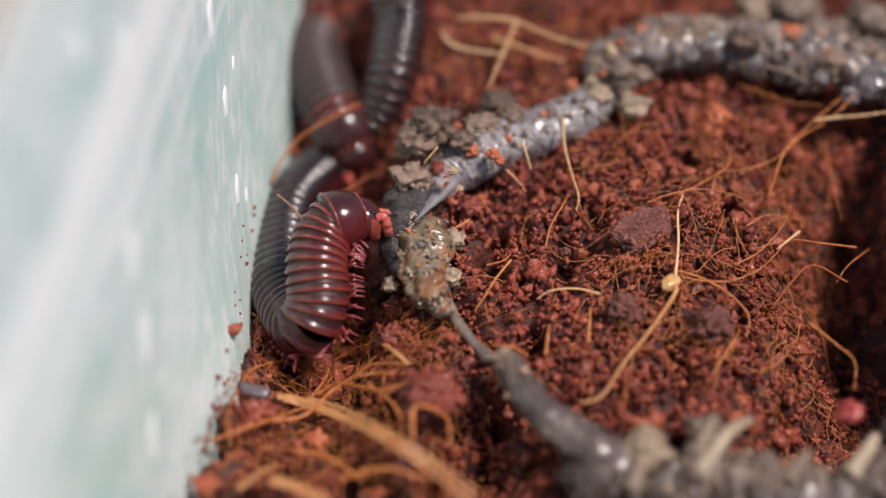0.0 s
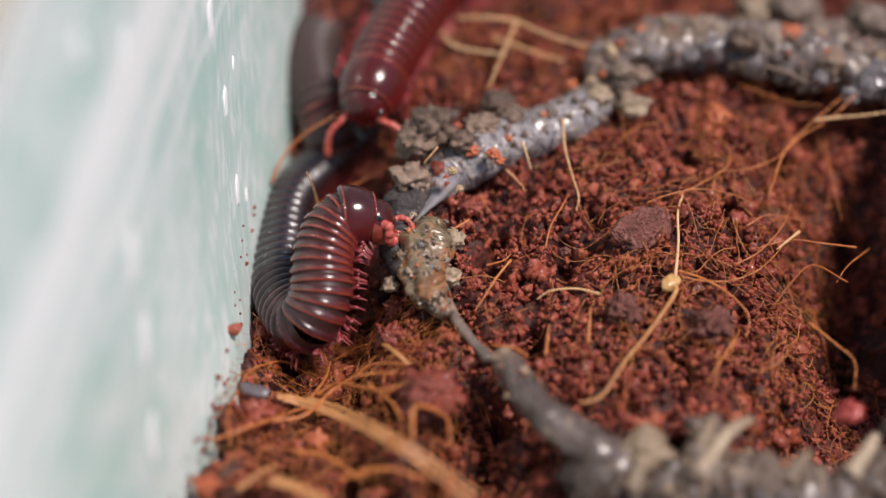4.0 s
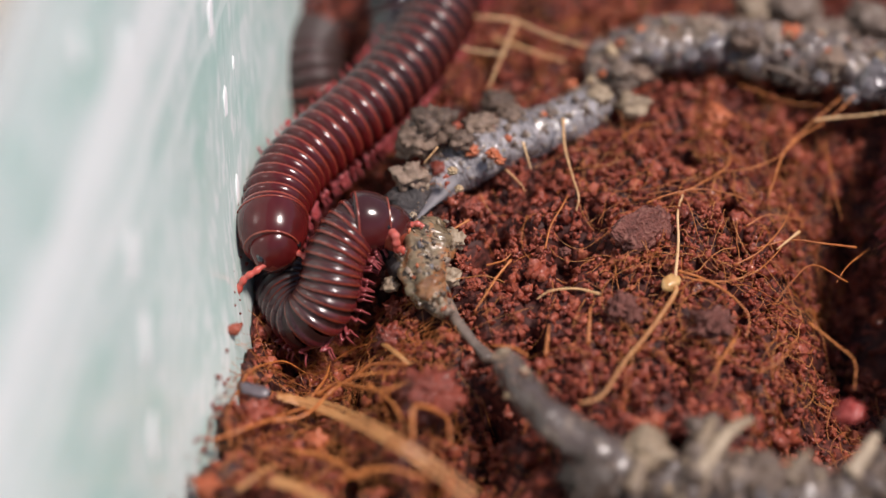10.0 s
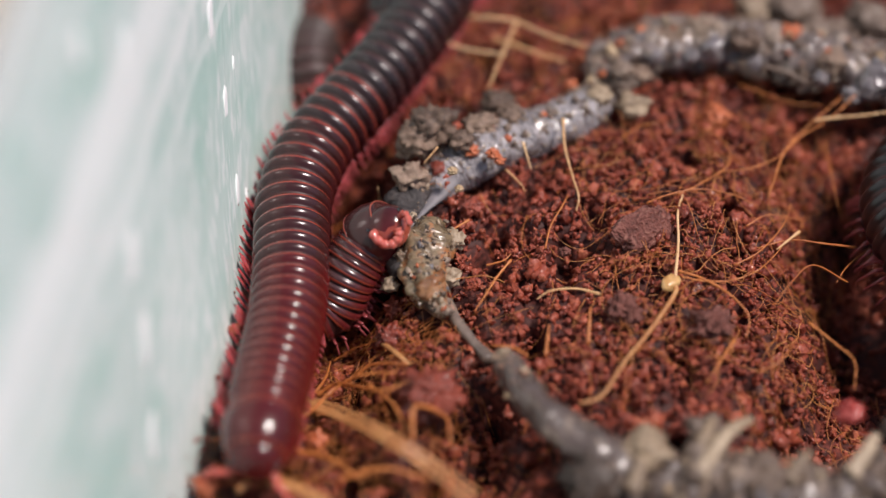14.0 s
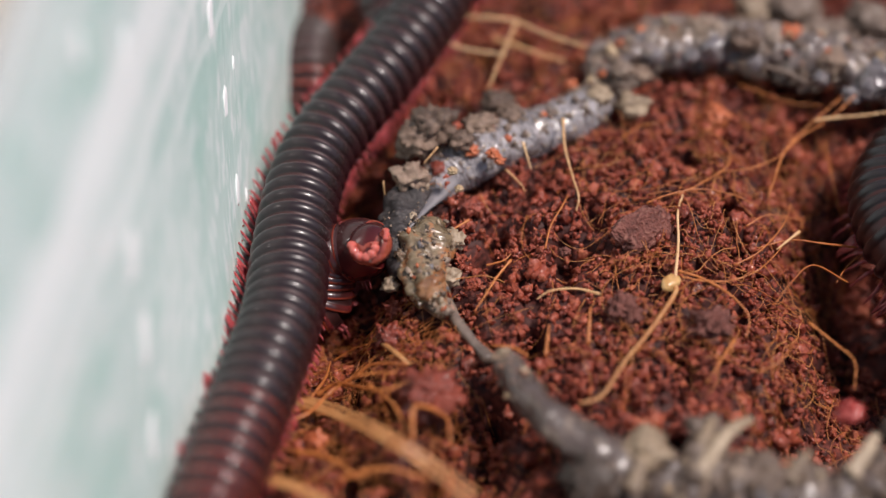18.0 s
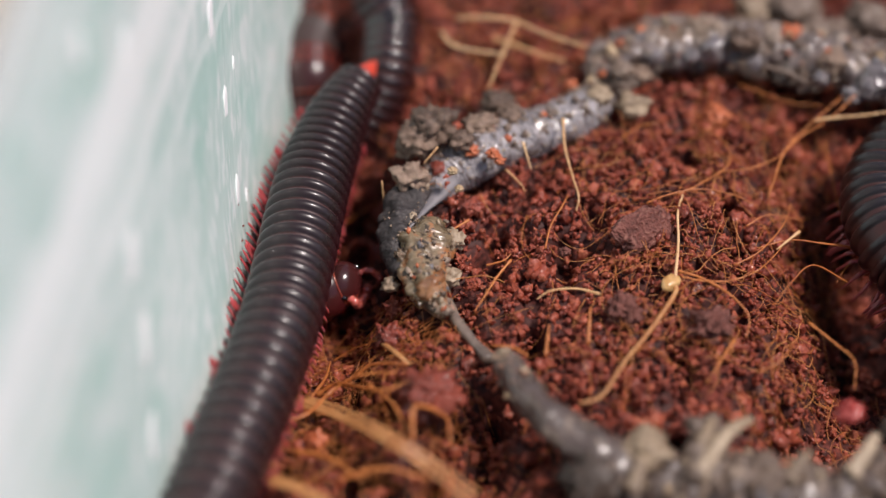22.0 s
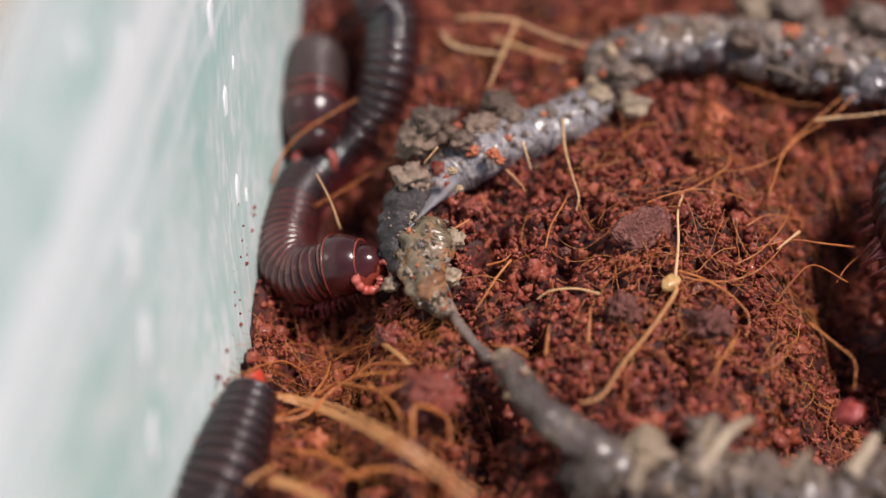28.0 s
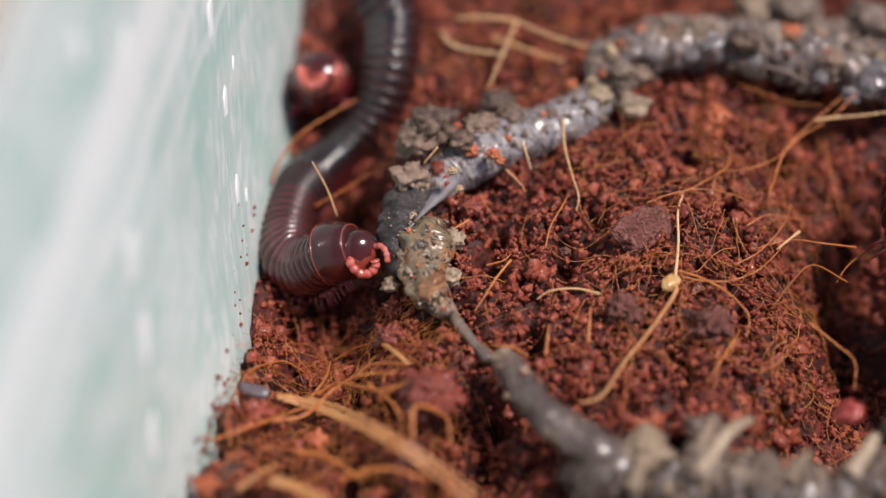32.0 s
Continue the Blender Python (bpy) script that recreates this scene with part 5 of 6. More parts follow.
def feeder():
    """The one that curls by the worm and feeds on it."""
    lead = [(60, 118, 5, 0), (34, 94, 9, 0)]
    keys = [(t, lead + pts) for t, pts in (
        (0.0, [(-3.2, 53.5, 5.5, 0), (-6.3, 43.9, 1.2, 0), (-7.8, 35.9, -2, 0), (-10.6, 31, -7, 0), (-17.7, 26.3, -11.5, 0), (-22.2, 15.6, -8, 0), (-23, 6, -7, 0), (-22.3, -3.6, -5.5, -4), (-18.7, -11.9, -2, -18), (-16.8, -10.2, 1, -36), (-16.9, -5.1, 4, -48), (-15, -0.3, 5.5, -46), (-10.2, 1.4, 5, -40)]),
        (3.0, [(-3.2, 53.5, 5.5, 0), (-6.3, 43.9, 1.2, 0), (-7.8, 35.9, -2, 0), (-10.6, 31, -7, 0), (-17.7, 26.3, -11.5, 0), (-22.2, 15.6, -8, 0), (-23, 6, -7, 0), (-22.3, -3.6, -5.5, -4), (-18.7, -11.9, -2, -18), (-16.6, -9.7, 1, -36), (-16.5, -4.3, 4, -46), (-14.1, 0.5, 5.5, -44), (-9, 1.2, 5, -40)]),
        (6.0, [(-3.7, 53.5, 5.5, 0), (-6.9, 43.9, 1.2, 0), (-8.2, 35.9, -2, 0), (-11.3, 31, -7, 0), (-17.7, 26.3, -11.5, 0), (-22.2, 16.2, -8, 0), (-23, 7, -7, 0), (-22.5, -2.1, -6, -5), (-19, -9.8, -3, -8), (-16.2, -8.2, 1, -20), (-15.2, -3.3, 4, -32), (-12.2, 1.4, 5.5, -32), (-7.1, 0.6, 4.5, -28)]),
        (9.0, [(-3.7, 53.5, 5.5, 0), (-6.9, 43.9, 1.2, 0), (-8.2, 35.9, -2, 0), (-11.3, 31, -7, 0), (-17.7, 26.3, -11.5, 0), (-22.2, 16.2, -8, 0), (-23, 7, -7, 0), (-22.3, -3.2, -6, -5), (-18.8, -10.3, -3, -8), (-16, -8.9, 1, -20), (-14.9, -4.3, 4, -32), (-11.7, 0.3, 5.5, -32), (-6.8, 0.2, 4.5, -28)]),
        (11.0, [(-3.7, 53.5, 5.5, 0), (-6.9, 43.9, 1.2, 0), (-8.2, 35.9, -2, 0), (-11.3, 31, -7, 0), (-17.7, 26.3, -11.5, 0), (-22.1, 14.7, -7, 0), (-22.6, 6.2, -6, 0), (-21.7, -2.1, -6, -8), (-18.3, -8.9, -4, -20), (-15.4, -7.6, -1, -26), (-14, -4.4, 3, -28), (-11.1, -0.4, 5.2, -26), (-6, -0.1, 5, -22)]),
        (13.0, [(-3.7, 53.5, 5.5, 0), (-6.9, 43.9, 1.2, 0), (-8.2, 35.9, -2, 0), (-11.3, 31, -7, 0), (-17.7, 26.3, -11.5, 0), (-21.6, 13.8, -6, 0), (-21.9, 5.4, -5, 0), (-20.8, -2.4, -5, -10), (-18, -8.3, -4.6, -20), (-14.7, -7.1, -3.5, -25), (-12.8, -4.6, 0.8, -22), (-10.4, -1.2, 4, -14), (-5.8, -0.8, 6.8, -8)]),
        (14.2, [(-3.7, 53.5, 5.5, 0), (-6.9, 43.9, 1.2, 0), (-8.2, 35.9, -2, 0), (-11.3, 31, -7, 0), (-17.7, 26.3, -11.5, 0), (-21.5, 14, -6, 0), (-21.9, 5.7, -5, 0), (-21.1, -1.4, -5, -9), (-18.7, -6.9, -4.8, -17), (-15.3, -6.4, -4.2, -20), (-12.5, -3.1, -0.1, -16), (-9.2, 0.3, 3, -12), (-7.2, -1, 6.2, -8)]),
        (16.5, [(-3.7, 53.5, 5.5, 0), (-6.9, 43.9, 1.2, 0), (-8.2, 35.9, -2, 0), (-11.3, 31, -7, 0), (-17.7, 26.3, -11.5, 0), (-21.2, 14.4, -6, 0), (-22, 6.4, -5, 0), (-21.6, 0.6, -5, -5), (-20.1, -4, -5, -10), (-16.8, -4.7, -6, -10), (-15.2, -0.4, -0.2, -10), (-10.7, -0.3, 1.7, -10), (-9.1, -2, 5, -8)]),
        (19.0, [(-6.4, 53.5, 5.5, 0), (-7.9, 43.9, 1.2, 0), (-8.7, 37.1, -2, 0), (-11.3, 32, -7, 0), (-17, 27.5, -11.5, 0), (-21, 14.4, -6, 0), (-22, 6.4, -5, 0), (-21.6, 0.6, -5, -5), (-20.1, -4, -5, -10), (-17.2, -4.9, -6, -10), (-16.1, -1, -1.7, -10), (-11.6, -0.9, 0.2, -10), (-10, -2.6, 3.5, -8)]),
        (20.0, [(-6.4, 53.5, 5.5, 0), (-7.9, 43.9, 1.2, 0), (-8.7, 37.1, -2, 0), (-11.3, 32, -7, 0), (-17, 27.5, -11.5, 0), (-21, 14.4, -6, 0), (-22.2, 7, -5, 0), (-21.9, 1.7, -5, -3), (-20.8, -2.9, -5, -6), (-18, -4.7, -6, -6), (-16.6, -1.2, -3.2, -10), (-12.1, -1.1, -1.3, -10), (-10.5, -2.8, 2, -8)]),
        (21.5, [(-6.4, 53.5, 5.5, 0), (-7.9, 43.9, 1.2, 0), (-8.7, 37.1, -2, 0), (-11.3, 32, -7, 0), (-17, 27.5, -11.5, 0), (-20.9, 16.4, -7, 0), (-22.5, 7.5, -5, 0), (-22.5, 2.9, -4.6, 0), (-21.8, -1.4, -4.6, 0), (-19.4, -4.5, -5, 0), (-17.3, -3.6, -6, 0), (-14.9, -2.7, -5, 0), (-11.8, -2.5, -3, 0)]),
        (23.0, [(-6.4, 53.5, 5.5, 0), (-7.9, 43.9, 1.2, 0), (-8.7, 37.1, -2, 0), (-11.3, 32, -7, 0), (-17, 27.5, -11.5, 0), (-20.9, 18.8, -9, 0), (-22.7, 10, -6, 0), (-22.9, 5.4, -5, 0), (-22.8, 1.7, -5, 0), (-22, -1, -5.5, 0), (-20.4, -1.9, -6.5, 0), (-18.7, -2.2, -6.5, 0), (-16.7, -1.3, -6.5, 0)]),
        (25.0, [(-6.4, 53.5, 5.5, 0), (-7.9, 43.9, 1.2, 0), (-8.7, 37.1, -2, 0), (-11.3, 32, -7, 0), (-17, 27.5, -11.5, 0), (-20.8, 19.3, -9, 0), (-22.6, 10.5, -6, 0), (-22.9, 6.4, -5, 0), (-23.1, 3.2, -5, 0), (-22.5, 0.7, -5.5, 0), (-21.4, -0.1, -6.5, 0), (-19.7, -0.5, -6.5, 0), (-18.2, 0.1, -6.5, 0)]),
        (28.0, [(-6.2, 53.5, 5.5, 0), (-7.7, 43.9, 1.2, 0), (-8.4, 37.1, -2, 0), (-11, 32, -7, 0), (-17, 27.5, -11.5, 0), (-21.6, 18.2, -9, 0), (-22.6, 11.7, -8, 0), (-22.8, 7.5, -7.5, 0), (-21.8, 2.6, -6.5, 0), (-19.5, -0.3, -5.5, 0), (-16.8, -1.3, -3.5, 0), (-14, -1.3, -2, 0), (-10, -2.1, -1, 0)]),
        (30.0, [(-6.2, 53.5, 5.5, 0), (-7.7, 43.9, 1.2, 0), (-8.4, 37.1, -2, 0), (-11, 32, -7, 0), (-17, 27.5, -11.5, 0), (-21.6, 18.2, -9, 0), (-22.6, 11.7, -8, 0), (-22.8, 7.5, -7.5, 0), (-21.8, 3, -6.5, 0), (-19.5, 0.2, -5.5, 0), (-17, -0.5, -3.5, -3), (-14.3, -1.1, -1, -5), (-10.3, -1.7, 0, -5)]),
        (32.0, [(-6.2, 53.5, 5.5, 0), (-7.7, 43.9, 1.2, 0), (-8.4, 37.1, -2, 0), (-11, 32, -7, 0), (-17, 27.5, -11.5, 0), (-21.6, 18.2, -9, 0), (-22.7, 12.3, -8, 0), (-22.8, 8.1, -7.5, 0), (-21.8, 3.7, -6.5, 0), (-19.6, 1.2, -5.5, 0), (-17.2, 0.1, -3, -3), (-14.6, -0.6, 0, -5), (-10.8, -0.9, 1, -5)]))]
    trail = Trail(keys)

    def line_at(t, back):
        s, run = trail.at(t)
        return trail.pair(t, run[-1] - back)

    millipede((-18.2, -2.5, -12.1), 4.55, 1.6, 86, "dark brown glossy millipede curled beside the worm, feeding on it", brown, line_at, stride=0, phase=1.0, stout=0.97, reach=(0.46, 0.46), tucked=True, flare=0.65, face=((0, -5, -10), (5, -5, -25), (9, -5, -30), (13, 8, -56), (14.2, 0, -28), (17, 0, -22), (19.5, 0, -22), (21, -30, -30), (25, -30, -30), (27, 8, -48), (28, 12, -50), (30, 12, -55), (32, 12, -55)), leg_skin=m_legshaded)


def walker():
    """The large one that crosses along the wall."""
    lead, out = [(128, 150, 5, 0), (85, 135, 5, 0), (50, 105, 5, 0)], [(-18, -72, 5, 0), (12, -94, 5, 0), (70, -98, 5, 0), (130, -92, 5, 0)]
    keys = [(t, lead + pts + out) for t, pts in (
        (0.0, [(6.8, 58.9, 5, 0), (-2.1, 50.1, 5, 0), (-6.8, 41.5, 4.5, 0), (-9.7, 33.9, 4, 0), (-11.3, 26, 3.5, 0), (-15.7, 13.4, 3, 0), (-20.6, 1.7, 3.0, 0), (-21.3, -13.4, 2.0, 0), (-21.1, -26.8, 3.0, 0), (-22.7, -39.3, 4.0, 0), (-24.2, -50.2, 4.0, 0)]),
        (3.6, [(6.8, 58.9, 5, 0), (-2.1, 50.1, 5, 0), (-6.8, 41.5, 4.5, 0), (-9.7, 33.9, 4, 0), (-11.3, 26, 3.5, 0), (-15.7, 13.4, 3, 0), (-20.6, 1.7, 3.0, 0), (-21.3, -13.4, 2.0, 0), (-21.1, -26.8, 3.0, 0), (-22.7, -39.3, 4.0, 0), (-24.2, -50.2, 4.0, 0)]),
        (6.0, [(8.3, 58.2, 5, 0), (1.9, 45.3, 4, 0), (-2.9, 33.9, 4, 0), (-7.9, 23.5, 4, 0), (-13, 16.2, 4, 0), (-17.4, 10.1, 4, 0), (-21.0, 1.8, 4.0, 0), (-21.6, -14.1, 3.0, 0), (-21.1, -26.8, 3.0, 0), (-22.7, -39.3, 4.0, 0), (-24.2, -50.2, 4.0, 0)]),
        (9.0, [(7.9, 58.2, 5, 0), (1.8, 46, 4, 0), (-2.9, 34.5, 4, 0), (-8.8, 24.2, 4, 0), (-15.8, 16.9, 4.0, 0), (-21.9, 10.8, 4.0, 0), (-24.6, 3.4, 4.0, 0), (-22.7, -8.4, 3.0, 0), (-21.6, -25.1, 3.0, 0), (-22.7, -39.3, 4.0, 0), (-24.2, -50.2, 4.0, 0)]),
        (11.0, [(5.9, 58.3, 5.0, 0), (-1.2, 43.5, 5.0, 0), (-6.7, 33.3, 4.0, 0), (-13.6, 24.6, 3.2, 0), (-19.1, 17.3, 2.4, 0), (-22.0, 10.0, 2.0, 0), (-22.6, 0.5, 2.0, 0), (-21.4, -11.9, 2.6, 0), (-20.7, -26.7, 4.0, 0), (-21.9, -39.9, 5.0, 0), (-23.4, -50.7, 5.0, 0)]),
        (13.0, [(5.9, 58.3, 5.0, 0), (-1.2, 44.8, 5.0, 0), (-7.1, 34.4, 4.1, 0), (-13.2, 25.2, 3.2, 0), (-18.3, 17.3, 2.4, 0), (-21.1, 7.8, 2.0, 0), (-20.7, -2.6, 2.0, 0), (-20.5, -14.0, 2.8, 0), (-21.4, -27.6, 4.1, 0), (-21.9, -39.9, 5.0, 0), (-23.4, -50.7, 5.0, 0)]),
        (17.0, [(5.9, 58.3, 5.0, 0), (-1.7, 44.8, 5.0, 0), (-8.0, 33.3, 4.0, 0), (-13.6, 24.6, 3.2, 0), (-18.3, 16.7, 2.4, 0), (-20.3, 7.8, 2.0, 0), (-20.9, -2.6, 2.0, 0), (-21.2, -14.0, 2.8, 0), (-23.9, -27.6, 4.1, 0), (-26.4, -39.1, 5.0, 0), (-27.4, -50.7, 5.0, 0)]),
        (20.0, [(5.9, 58.3, 5.0, 0), (-1.2, 43.5, 5.0, 0), (-8.0, 32.2, 3.9, 0), (-13.6, 23.5, 3.1, 0), (-17.3, 15.3, 2.2, 0), (-19.4, 6.7, 2.0, 0), (-20.8, -3.6, 2.0, 0), (-21.6, -14.0, 2.8, 0), (-24.2, -27.6, 4.1, 0), (-26.7, -39.1, 5.0, 0), (-28.0, -50.7, 5.0, 0)]),
        (23.0, [(5.9, 58.3, 5.0, 0), (-2.1, 43.5, 5.0, 0), (-10.6, 34.4, 4.1, 0), (-14.9, 25.6, 3.3, 0), (-17.1, 17.3, 2.4, 0), (-18.8, 7.8, 2.0, 0), (-20.0, -3.6, 2.0, 0), (-21.5, -15.0, 2.9, 0), (-23.9, -27.6, 4.1, 0), (-26.7, -39.1, 5.0, 0), (-28.0, -50.7, 5.0, 0)]),
        (25.5, [(5.9, 58.3, 5.0, 0), (-2.1, 43.5, 5.0, 0), (-12.3, 34.4, 4.1, 0), (-16.9, 23.5, 3.1, 0), (-19.0, 14.2, 2.1, 0), (-20.5, 4.6, 2.0, 0), (-21.0, -4.6, 2.0, 0), (-21.8, -16.0, 3.0, 0), (-24.1, -28.5, 4.2, 0), (-26.7, -39.1, 5.0, 0), (-28.0, -50.7, 5.0, 0)]),
        (28.0, [(5.9, 58.3, 5, 0), (-2.1, 43.5, 5, 0), (-12.3, 34.5, 4, 0), (-16.8, 22.6, 4, 0), (-19.2, 12.5, 4, 0), (-20.6, 2.9, 4, 0), (-21.8, -4.6, 2.1, 0), (-23.4, -14.5, -1.5, 0), (-25.4, -27, -0.5, 0), (-27.2, -35.6, -0.5, 0), (-29.1, -47.1, -1.5, 0)]),
        (32.0, [(5.9, 58.3, 5, 0), (-2.1, 43.5, 5, 0), (-12.3, 34.5, 4, 0), (-16.8, 22.6, 4, 0), (-19.2, 12.5, 4, 0), (-20.6, 2.9, 4, 0), (-21.8, -4.6, 2.1, 0), (-23.8, -14.5, -1.5, 0), (-26.1, -28, -0.5, 0), (-27.8, -37.3, -0.5, 0), (-29.1, -47.1, -1.5, 0)]))]
    trail = Trail(keys)
    R, pitch, count, whole = 5.5, 2.4, 78, 175.6
    heads = ((2.4, (-5.9, 44.1, 4.7)), (3, (-9.9, 33.6, 4)), (3.5, (-11.2, 26.6, 3.5)), (5.5, (-13.8, 13.2, 4)), (6.0, (-17.7, 9.4, 4.0)), (7.0, (-19.4, 8.7, 4.0)), (8.0, (-22.8, 6.5, 4.0)), (9.0, (-24.7, 2.4, 4.0)), (10.0, (-23.5, -3.3, 4.0)), (11.0, (-20.8, -14.1, 3.0)),
             (12.0, (-20.9, -21.5, 3.0)), (13.0, (-21.5, -31.4, 4.0)), (14.0, (-21.4, -38.5, 4.0)), (14.5, (-21.8, -42.5, 4.0)))
    tails = ((20.0, (-4.9, 42.5, 5.0)), (20.5, (-7.7, 36.2, 5.0)), (21.0, (-9.8, 33.0, 5.0)), (22.0, (-12.2, 31.9, 4.0)), (23.0, (-14.4, 27.5, 4.0)), (24.0, (-17.1, 18.6, 4.0)), (25.0, (-20.0, 6.0, 4.0)), (25.5, (-20.9, 0.8, 4.0)), (27.5, (-24.2, -19, -0.5)), (28.0, (-24.4, -21.5, -0.5)), (29.0, (-25.9, -30.1, -0.5)), (30.0, (-27.9, -38.2, -0.5)))
    table = [(t, trail.nearest(t, p)) for t, p in heads] + [(t, trail.nearest(t, p) + whole) for t, p in tails]
    table = [(0.0, table[0][1] - 42), *table, (32.0, table[-1][1] + 34)]

    def line_at(t, back):
        return trail.pair(t, glide(table, t) - back)

    millipede((20, 75, 0), R, pitch, count, "large glossy dark maroon millipede with coral-red legs, crawling along the wall", maroon, line_at, reach=(0.6, 1.0), climb=(0, 1.05), dense=58, flare=0.98, face=((0, -25, 0), (5, -25, 0), (7, -22, 20), (8, -18, 40), (9, -15, 44), (10.5, -22, 10), (12, -28, 0), (32, -28, 0)))


def lurker():
    """The one that comes and goes behind, by the wall."""
    lead = [(40, 150, -15, 0), (5, 125, -15, 0), (-12, 95, -16, 0)]
    keys = [(t, lead + pts) for t, pts in (
        (0.0, [(-17.8, 76.2, -15, 0), (-19.1, 62.9, -13, 0), (-20.6, 46.2, -6, 0), (-18.6, 36.4, -5, 0), (-16.2, 30.7, -6, 0), (-13.1, 25.2, -9, 0)]),
        (3.0, [(-17.8, 76.2, -15, 0), (-19.1, 62.9, -13, 0), (-20.6, 46.2, -6, 0), (-19, 35.8, -5, 0), (-16.4, 28.9, -6, 0), (-13.6, 23.2, -9, 0)]),
        (6.0, [(-17.8, 76.2, -15, 0), (-19.1, 62.9, -13, 0), (-20.8, 44.6, -5, 0), (-20.2, 38.1, -6, 0), (-19.1, 34.2, -9, 0), (-17.1, 32.2, -13, 0)]),
        (13.0, [(-17.8, 76.2, -15, 0), (-19.1, 62.9, -13, 0), (-20.9, 46.2, -6, 0), (-20.4, 39.7, -7, 0), (-19.7, 38.7, -11, 0), (-18.1, 38.2, -15, 0)]),
        (17.0, [(-17.8, 76.2, -15, 0), (-19.1, 62.9, -13, 0), (-21.1, 46.2, -6, 0), (-21.1, 40.4, -7, 0), (-20.9, 37.7, -10, 0), (-20.3, 37.2, -14, 0)]),
        (20.0, [(-17.8, 76.2, -15, 0), (-19.1, 62.9, -13, 0), (-21, 46.7, -6, 0), (-20.9, 40, -6, 0), (-21, 37, -8, 0), (-21.1, 35.2, -11, 0)]),
        (22.0, [(-17.8, 76.2, -15, 0), (-19.1, 62.9, -13, 0), (-21, 47.1, -6, 0), (-21, 41.9, -6, 0), (-21, 38.5, -7, 0), (-21, 36, -9, 0)]),
        (23.0, [(-17.8, 76.2, -15, 0), (-19.1, 62.9, -13, 0), (-20.8, 48.8, -14, 0), (-20.4, 42.1, -5, 0), (-20, 36.7, -4, 0), (-19.4, 30.8, -5, 0)]),
        (24.0, [(-17.8, 76.2, -15, 0), (-19.1, 62.9, -13, 0), (-20.9, 50.2, -14, 0), (-20.3, 42.5, -5, 0), (-19.7, 34.4, -3, 0), (-18.9, 26, -5, 0)]),
        (25.0, [(-17.8, 76.2, -15, 0), (-19.1, 62.9, -13, 0), (-21.1, 50.6, -14, 0), (-20.5, 42.8, -5, 0), (-19.9, 34.7, -3, 0), (-19.4, 26.2, -5, 0)]),
        (28.0, [(-17.8, 76.2, -15, 0), (-19.1, 62.9, -13, 0), (-20.9, 49.9, -14, 0), (-20.4, 41.7, -5, 0), (-19.9, 33.4, -3, 0), (-19.7, 25, -5, 0)]),
        (30.0, [(-17.8, 76.2, -15, 0), (-19.1, 62.9, -13, 0), (-20.5, 50.2, -14, 0), (-19.6, 43.4, -5, 0), (-18.3, 36.3, -3, 0), (-16.4, 28.8, -5, 0)]),
        (31.0, [(-17.8, 76.2, -15, 0), (-19.1, 62.9, -13, 0), (-20.5, 50.2, -14, 0), (-19.6, 44.1, -5, 0), (-18.2, 37.1, -3, 0), (-16.4, 30.1, -5, 0)]),
        (32.0, [(-17.8, 76.2, -15, 0), (-19.1, 62.9, -13, 0), (-19.5, 44.1, -10, 0), (-19.2, 37.9, -5.7, 0), (-19, 35.6, -1.9, 0), (-18.8, 33.5, 1.5, 0)]))]
    trail = Trail(keys)

    def line_at(t, back):
        s, run = trail.at(t)
        return trail.pair(t, run[-1] - back)

    millipede((-20.6, 53.6, -6.4), 5.2, 2.1, 44, "dull dark brown millipede lying half hidden by the plastic wall", dull, line_at, stride=0, phase=2.2, leg_skin=m_leg, tucked=True, face=((0, -10, 0), (20, 0, 0), (23, -20, 0), (31, -20, 5), (32, -8, 0)))


def passer():
    """The grey one that passes over the far side of the mound."""
    lead, out = [(60, 150, 0, 0), (108, 122, 0, 0), (120, 74, 0, 0)], [(84, -52, 1, 0), (70, -72, 3, 0), (30, -78, 4, 0), (-5, -76, 4, 0)]

    def shape(dx, dz=0):
        mid = [(82.3, 24.6, 2, 0), (72.5, 19.7, 2.5, 0), (65.7, 14, 3, 0), (62, 6.9, 3, 0), (62.5, -1.4, 3, 0), (66.6, -9.5, 2, 0)]
        return lead + [(x + dx, y, z + dz, a) for x, y, z, a in mid] + out

    edge = lead + [(85.6, 45.8, 3.0, 0), (77.5, 34.4, 3.0, 0), (72.6, 21.3, 3.5, 0), (70.1, 8.0, 4.0, 0), (69.1, -3.4, 4.0, 0), (69.1, -16.9, 4.0, 0)] + out

    trail = Trail([(0.0, edge), (9.0, edge), (13.0, shape(2.6)), (16.5, shape(1.2)), (18.0, shape(0.6)), (20.0, shape(0)), (22.0, shape(-0.6)), (24.0, shape(-0.4)), (25.5, shape(0)), (28.0, shape(2.8, 1)), (32.0, shape(3.2, 1))])
    R, pitch, count = 5.6, 2.0, 88
    whole = R * 1.05 + (count - 3.6) * pitch + R * 0.6
    s0 = trail.nearest(25.5, (71.7, 17.8, 4.5))
    table = [(0.0, s0 + whole - 100), (10.0, s0 + whole - 78), (20.0, s0 + whole - 34), (25.5, s0 + whole - 4), (27.5, s0 + whole + 1), (29.5, s0 + whole + 3), (32.0, s0 + whole + 8)]

    def line_at(t, back):
        return trail.pair(t, glide(table, t) - back)

    millipede((90, 60, -1), R, pitch, count, "large dull grey millipede with pinkish legs on the coir", grey, line_at, leg_skin=m_legshaded, phase=0.6, stride=0.8, reach=(0.85, 0.85))


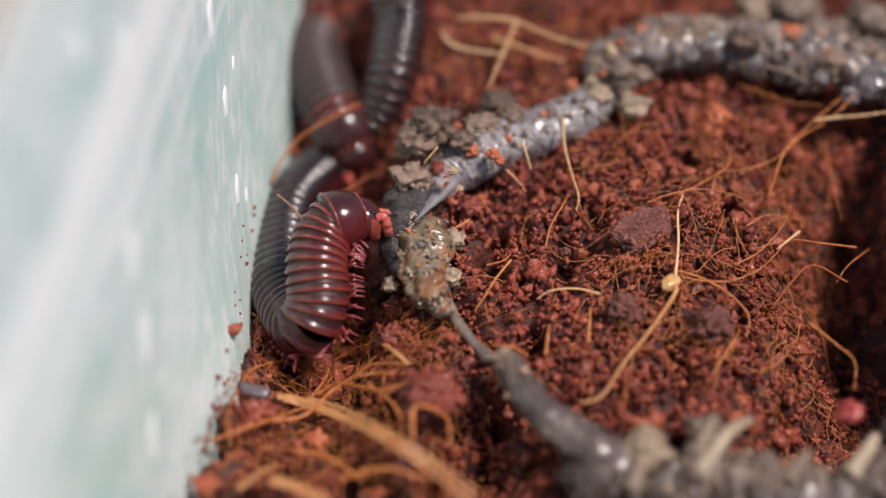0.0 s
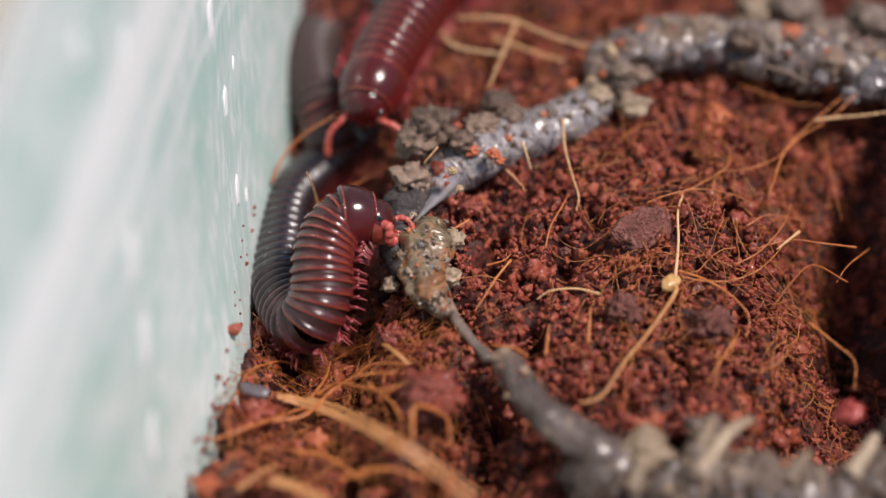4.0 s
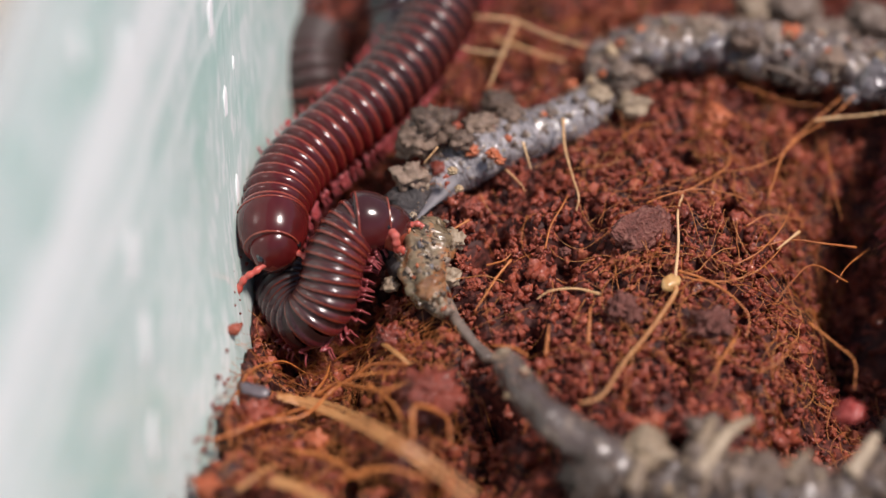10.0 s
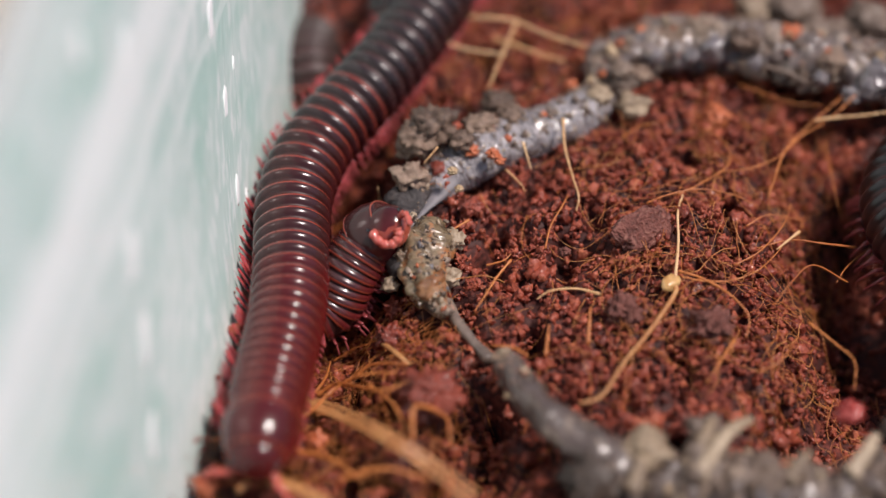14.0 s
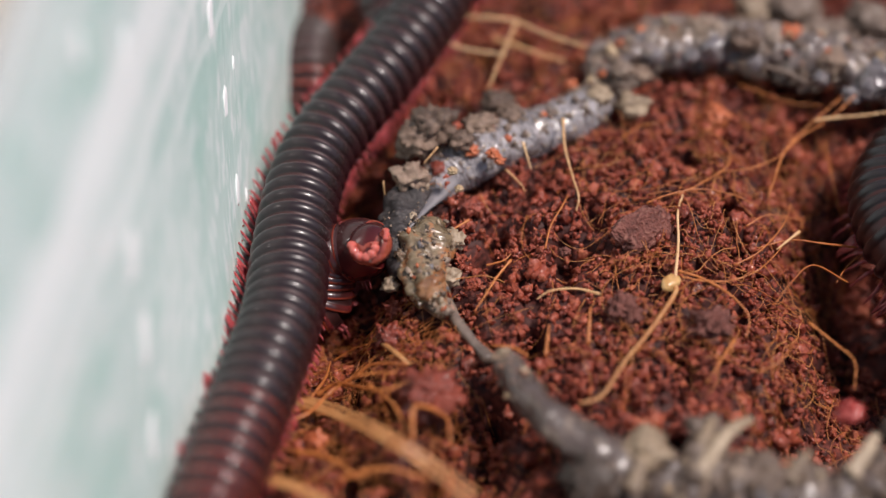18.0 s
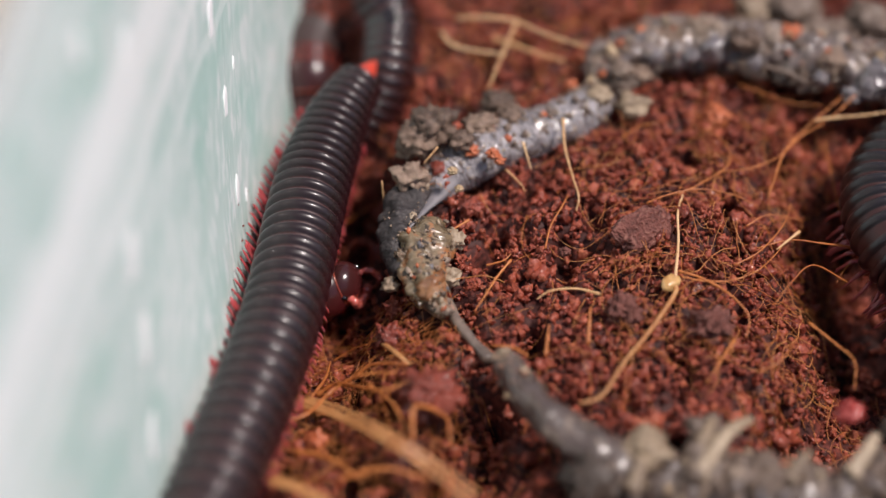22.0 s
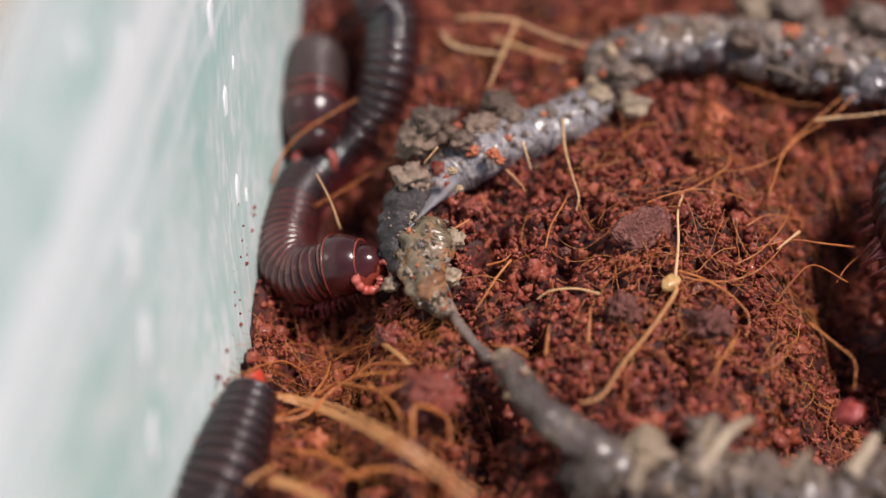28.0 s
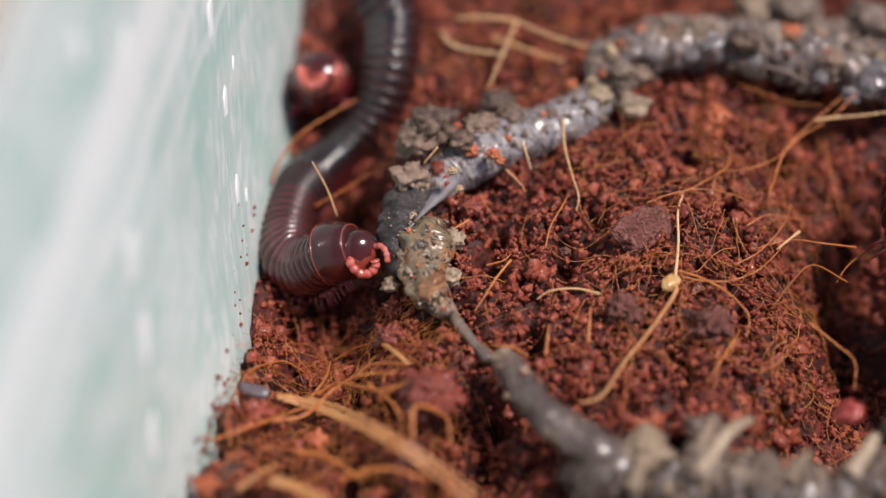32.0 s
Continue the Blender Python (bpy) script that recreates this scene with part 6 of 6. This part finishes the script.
def loose_bits():
    """A crumb on the wall that is swept off, and a straw that is pushed about."""
    here, gone = Vector(on_wall(23.6, 4.4, 0.6)), Vector((-25.5, -17, -2.2))
    crumb = lone("stuck_crumb", lump(1.1, 0.4, 2, 91, (1, 0.8, 0.7), 1.5), m_grain, "red-brown crumb stuck to the plastic wall", "crumb", at=here)
    MOVES.append((crumb, [(0, Matrix.Translation(here * MM)), (13.8, Matrix.Translation(here * MM)), (15.2, Matrix.Translation((here * 0.5 + gone * 0.5) * MM) @ pose(0, 0, 0, 40, 0, 30)), (16.2, Matrix.Translation(gone * MM) @ pose(0, 0, 0, 80, 0, 40)), (32, Matrix.Translation(gone * MM) @ pose(0, 0, 0, 80, 0, 40))]))
    bm = tube(bmesh.new(), spline([(0, 0, 0), (0.25, 4.2, 0.2), (0, 8.6, 0)], 5), [0.2 - 0.008 * k for k in range(11)], 6)
    straw = lone("dry_straw", bm, m_straw, "short dry straw-coloured fibre standing by the feeding millipede", "fibre", at=(0, 0, 0))
    spots = ((0, (-19.4, 3.4, 2), (-3, -2, 7.8)), (2, (-19.1, 4.1, 2), (-2.4, -2, 8)), (3.5, (-18.3, 8.3, 0), (-1.5, -1, 8)), (6, (-15.3, 9.8, -9), (0, 1, 8.4)), (14, (-9.2, 8.4, -6), (0, 1, 8.4)), (16.5, (-8.4, 7.1, -3.5), (0.3, 1, 8.4)), (20, (-8.6, 7.1, -3.5), (-0.2, 1, 8.4)), (23.8, (-8.8, 6.6, -3.5), (0.4, 1.5, 8.3)), (24.9, (-14.4, 0.3, -4), (-4.5, 4.2, 6)), (25.5, (-14.4, 0.8, -4), (-4.4, 4.4, 6)), (28, (-14.5, 4.5, -1), (-3.3, 5, 6.2)), (30, (-14.9, 4.4, 0), (-3.8, 5, 6)), (32, (-14.9, 5.2, 1), (-3.2, 4, 6.6)))
    MOVES.append((straw, [(t, Matrix.Translation(Vector(p) * MM) @ Vector(way).to_track_quat("Y", "Z").to_matrix().to_4x4()) for t, p, way in spots]))

    for pts, r, label in (([(-25.1, 15.0, -3.0), (-23.7, 19.8, -2.0), (-20.0, 22.8, 0.5), (-12.8, 27.4, 2.0)], 0.2, "orange-brown coir fibre lying across the millipedes"),
                          ([(-18.8, 12.3, -5.0), (-15.2, 13.6, -3.5), (-11.1, 15.6, -2.0), (-6.7, 16.9, 0)], 0.2, "thin orange-brown coir fibre lying over the hollow")):
        o = Vector(pts[0])
        line = [Vector(p) - o for p in spline(pts, 8)]
        ob = lone("coir_fibre", tube(bmesh.new(), line, [r * (1.05 - 0.5 * k / len(line)) for k in range(len(line))], 6), m_fibre, label, "fibre", at=o)
        pressed = o + Vector((1, 0, -6.5))
        MOVES.append((ob, [(t, Matrix.Translation(p * MM) @ pose(0, 0, 0, 0, 0, a)) for t, p, a in ((0, o, -3), (4, o, -3), (6, pressed, 2), (22.6, pressed, 2), (23.6, o, 0), (32, o, 0))]))


def motions():
    for ob, rows in MOVES:
        size = ob.scale.copy()
        walk(ob, rows)
        ob.scale = size


table()
room_wall()
box()
worm()
clods()
fibres()
wall_specks()
feeder()
walker()
lurker()
passer()
loose_bits()
bed = coir_bed()
crumbs(bed)
motions()
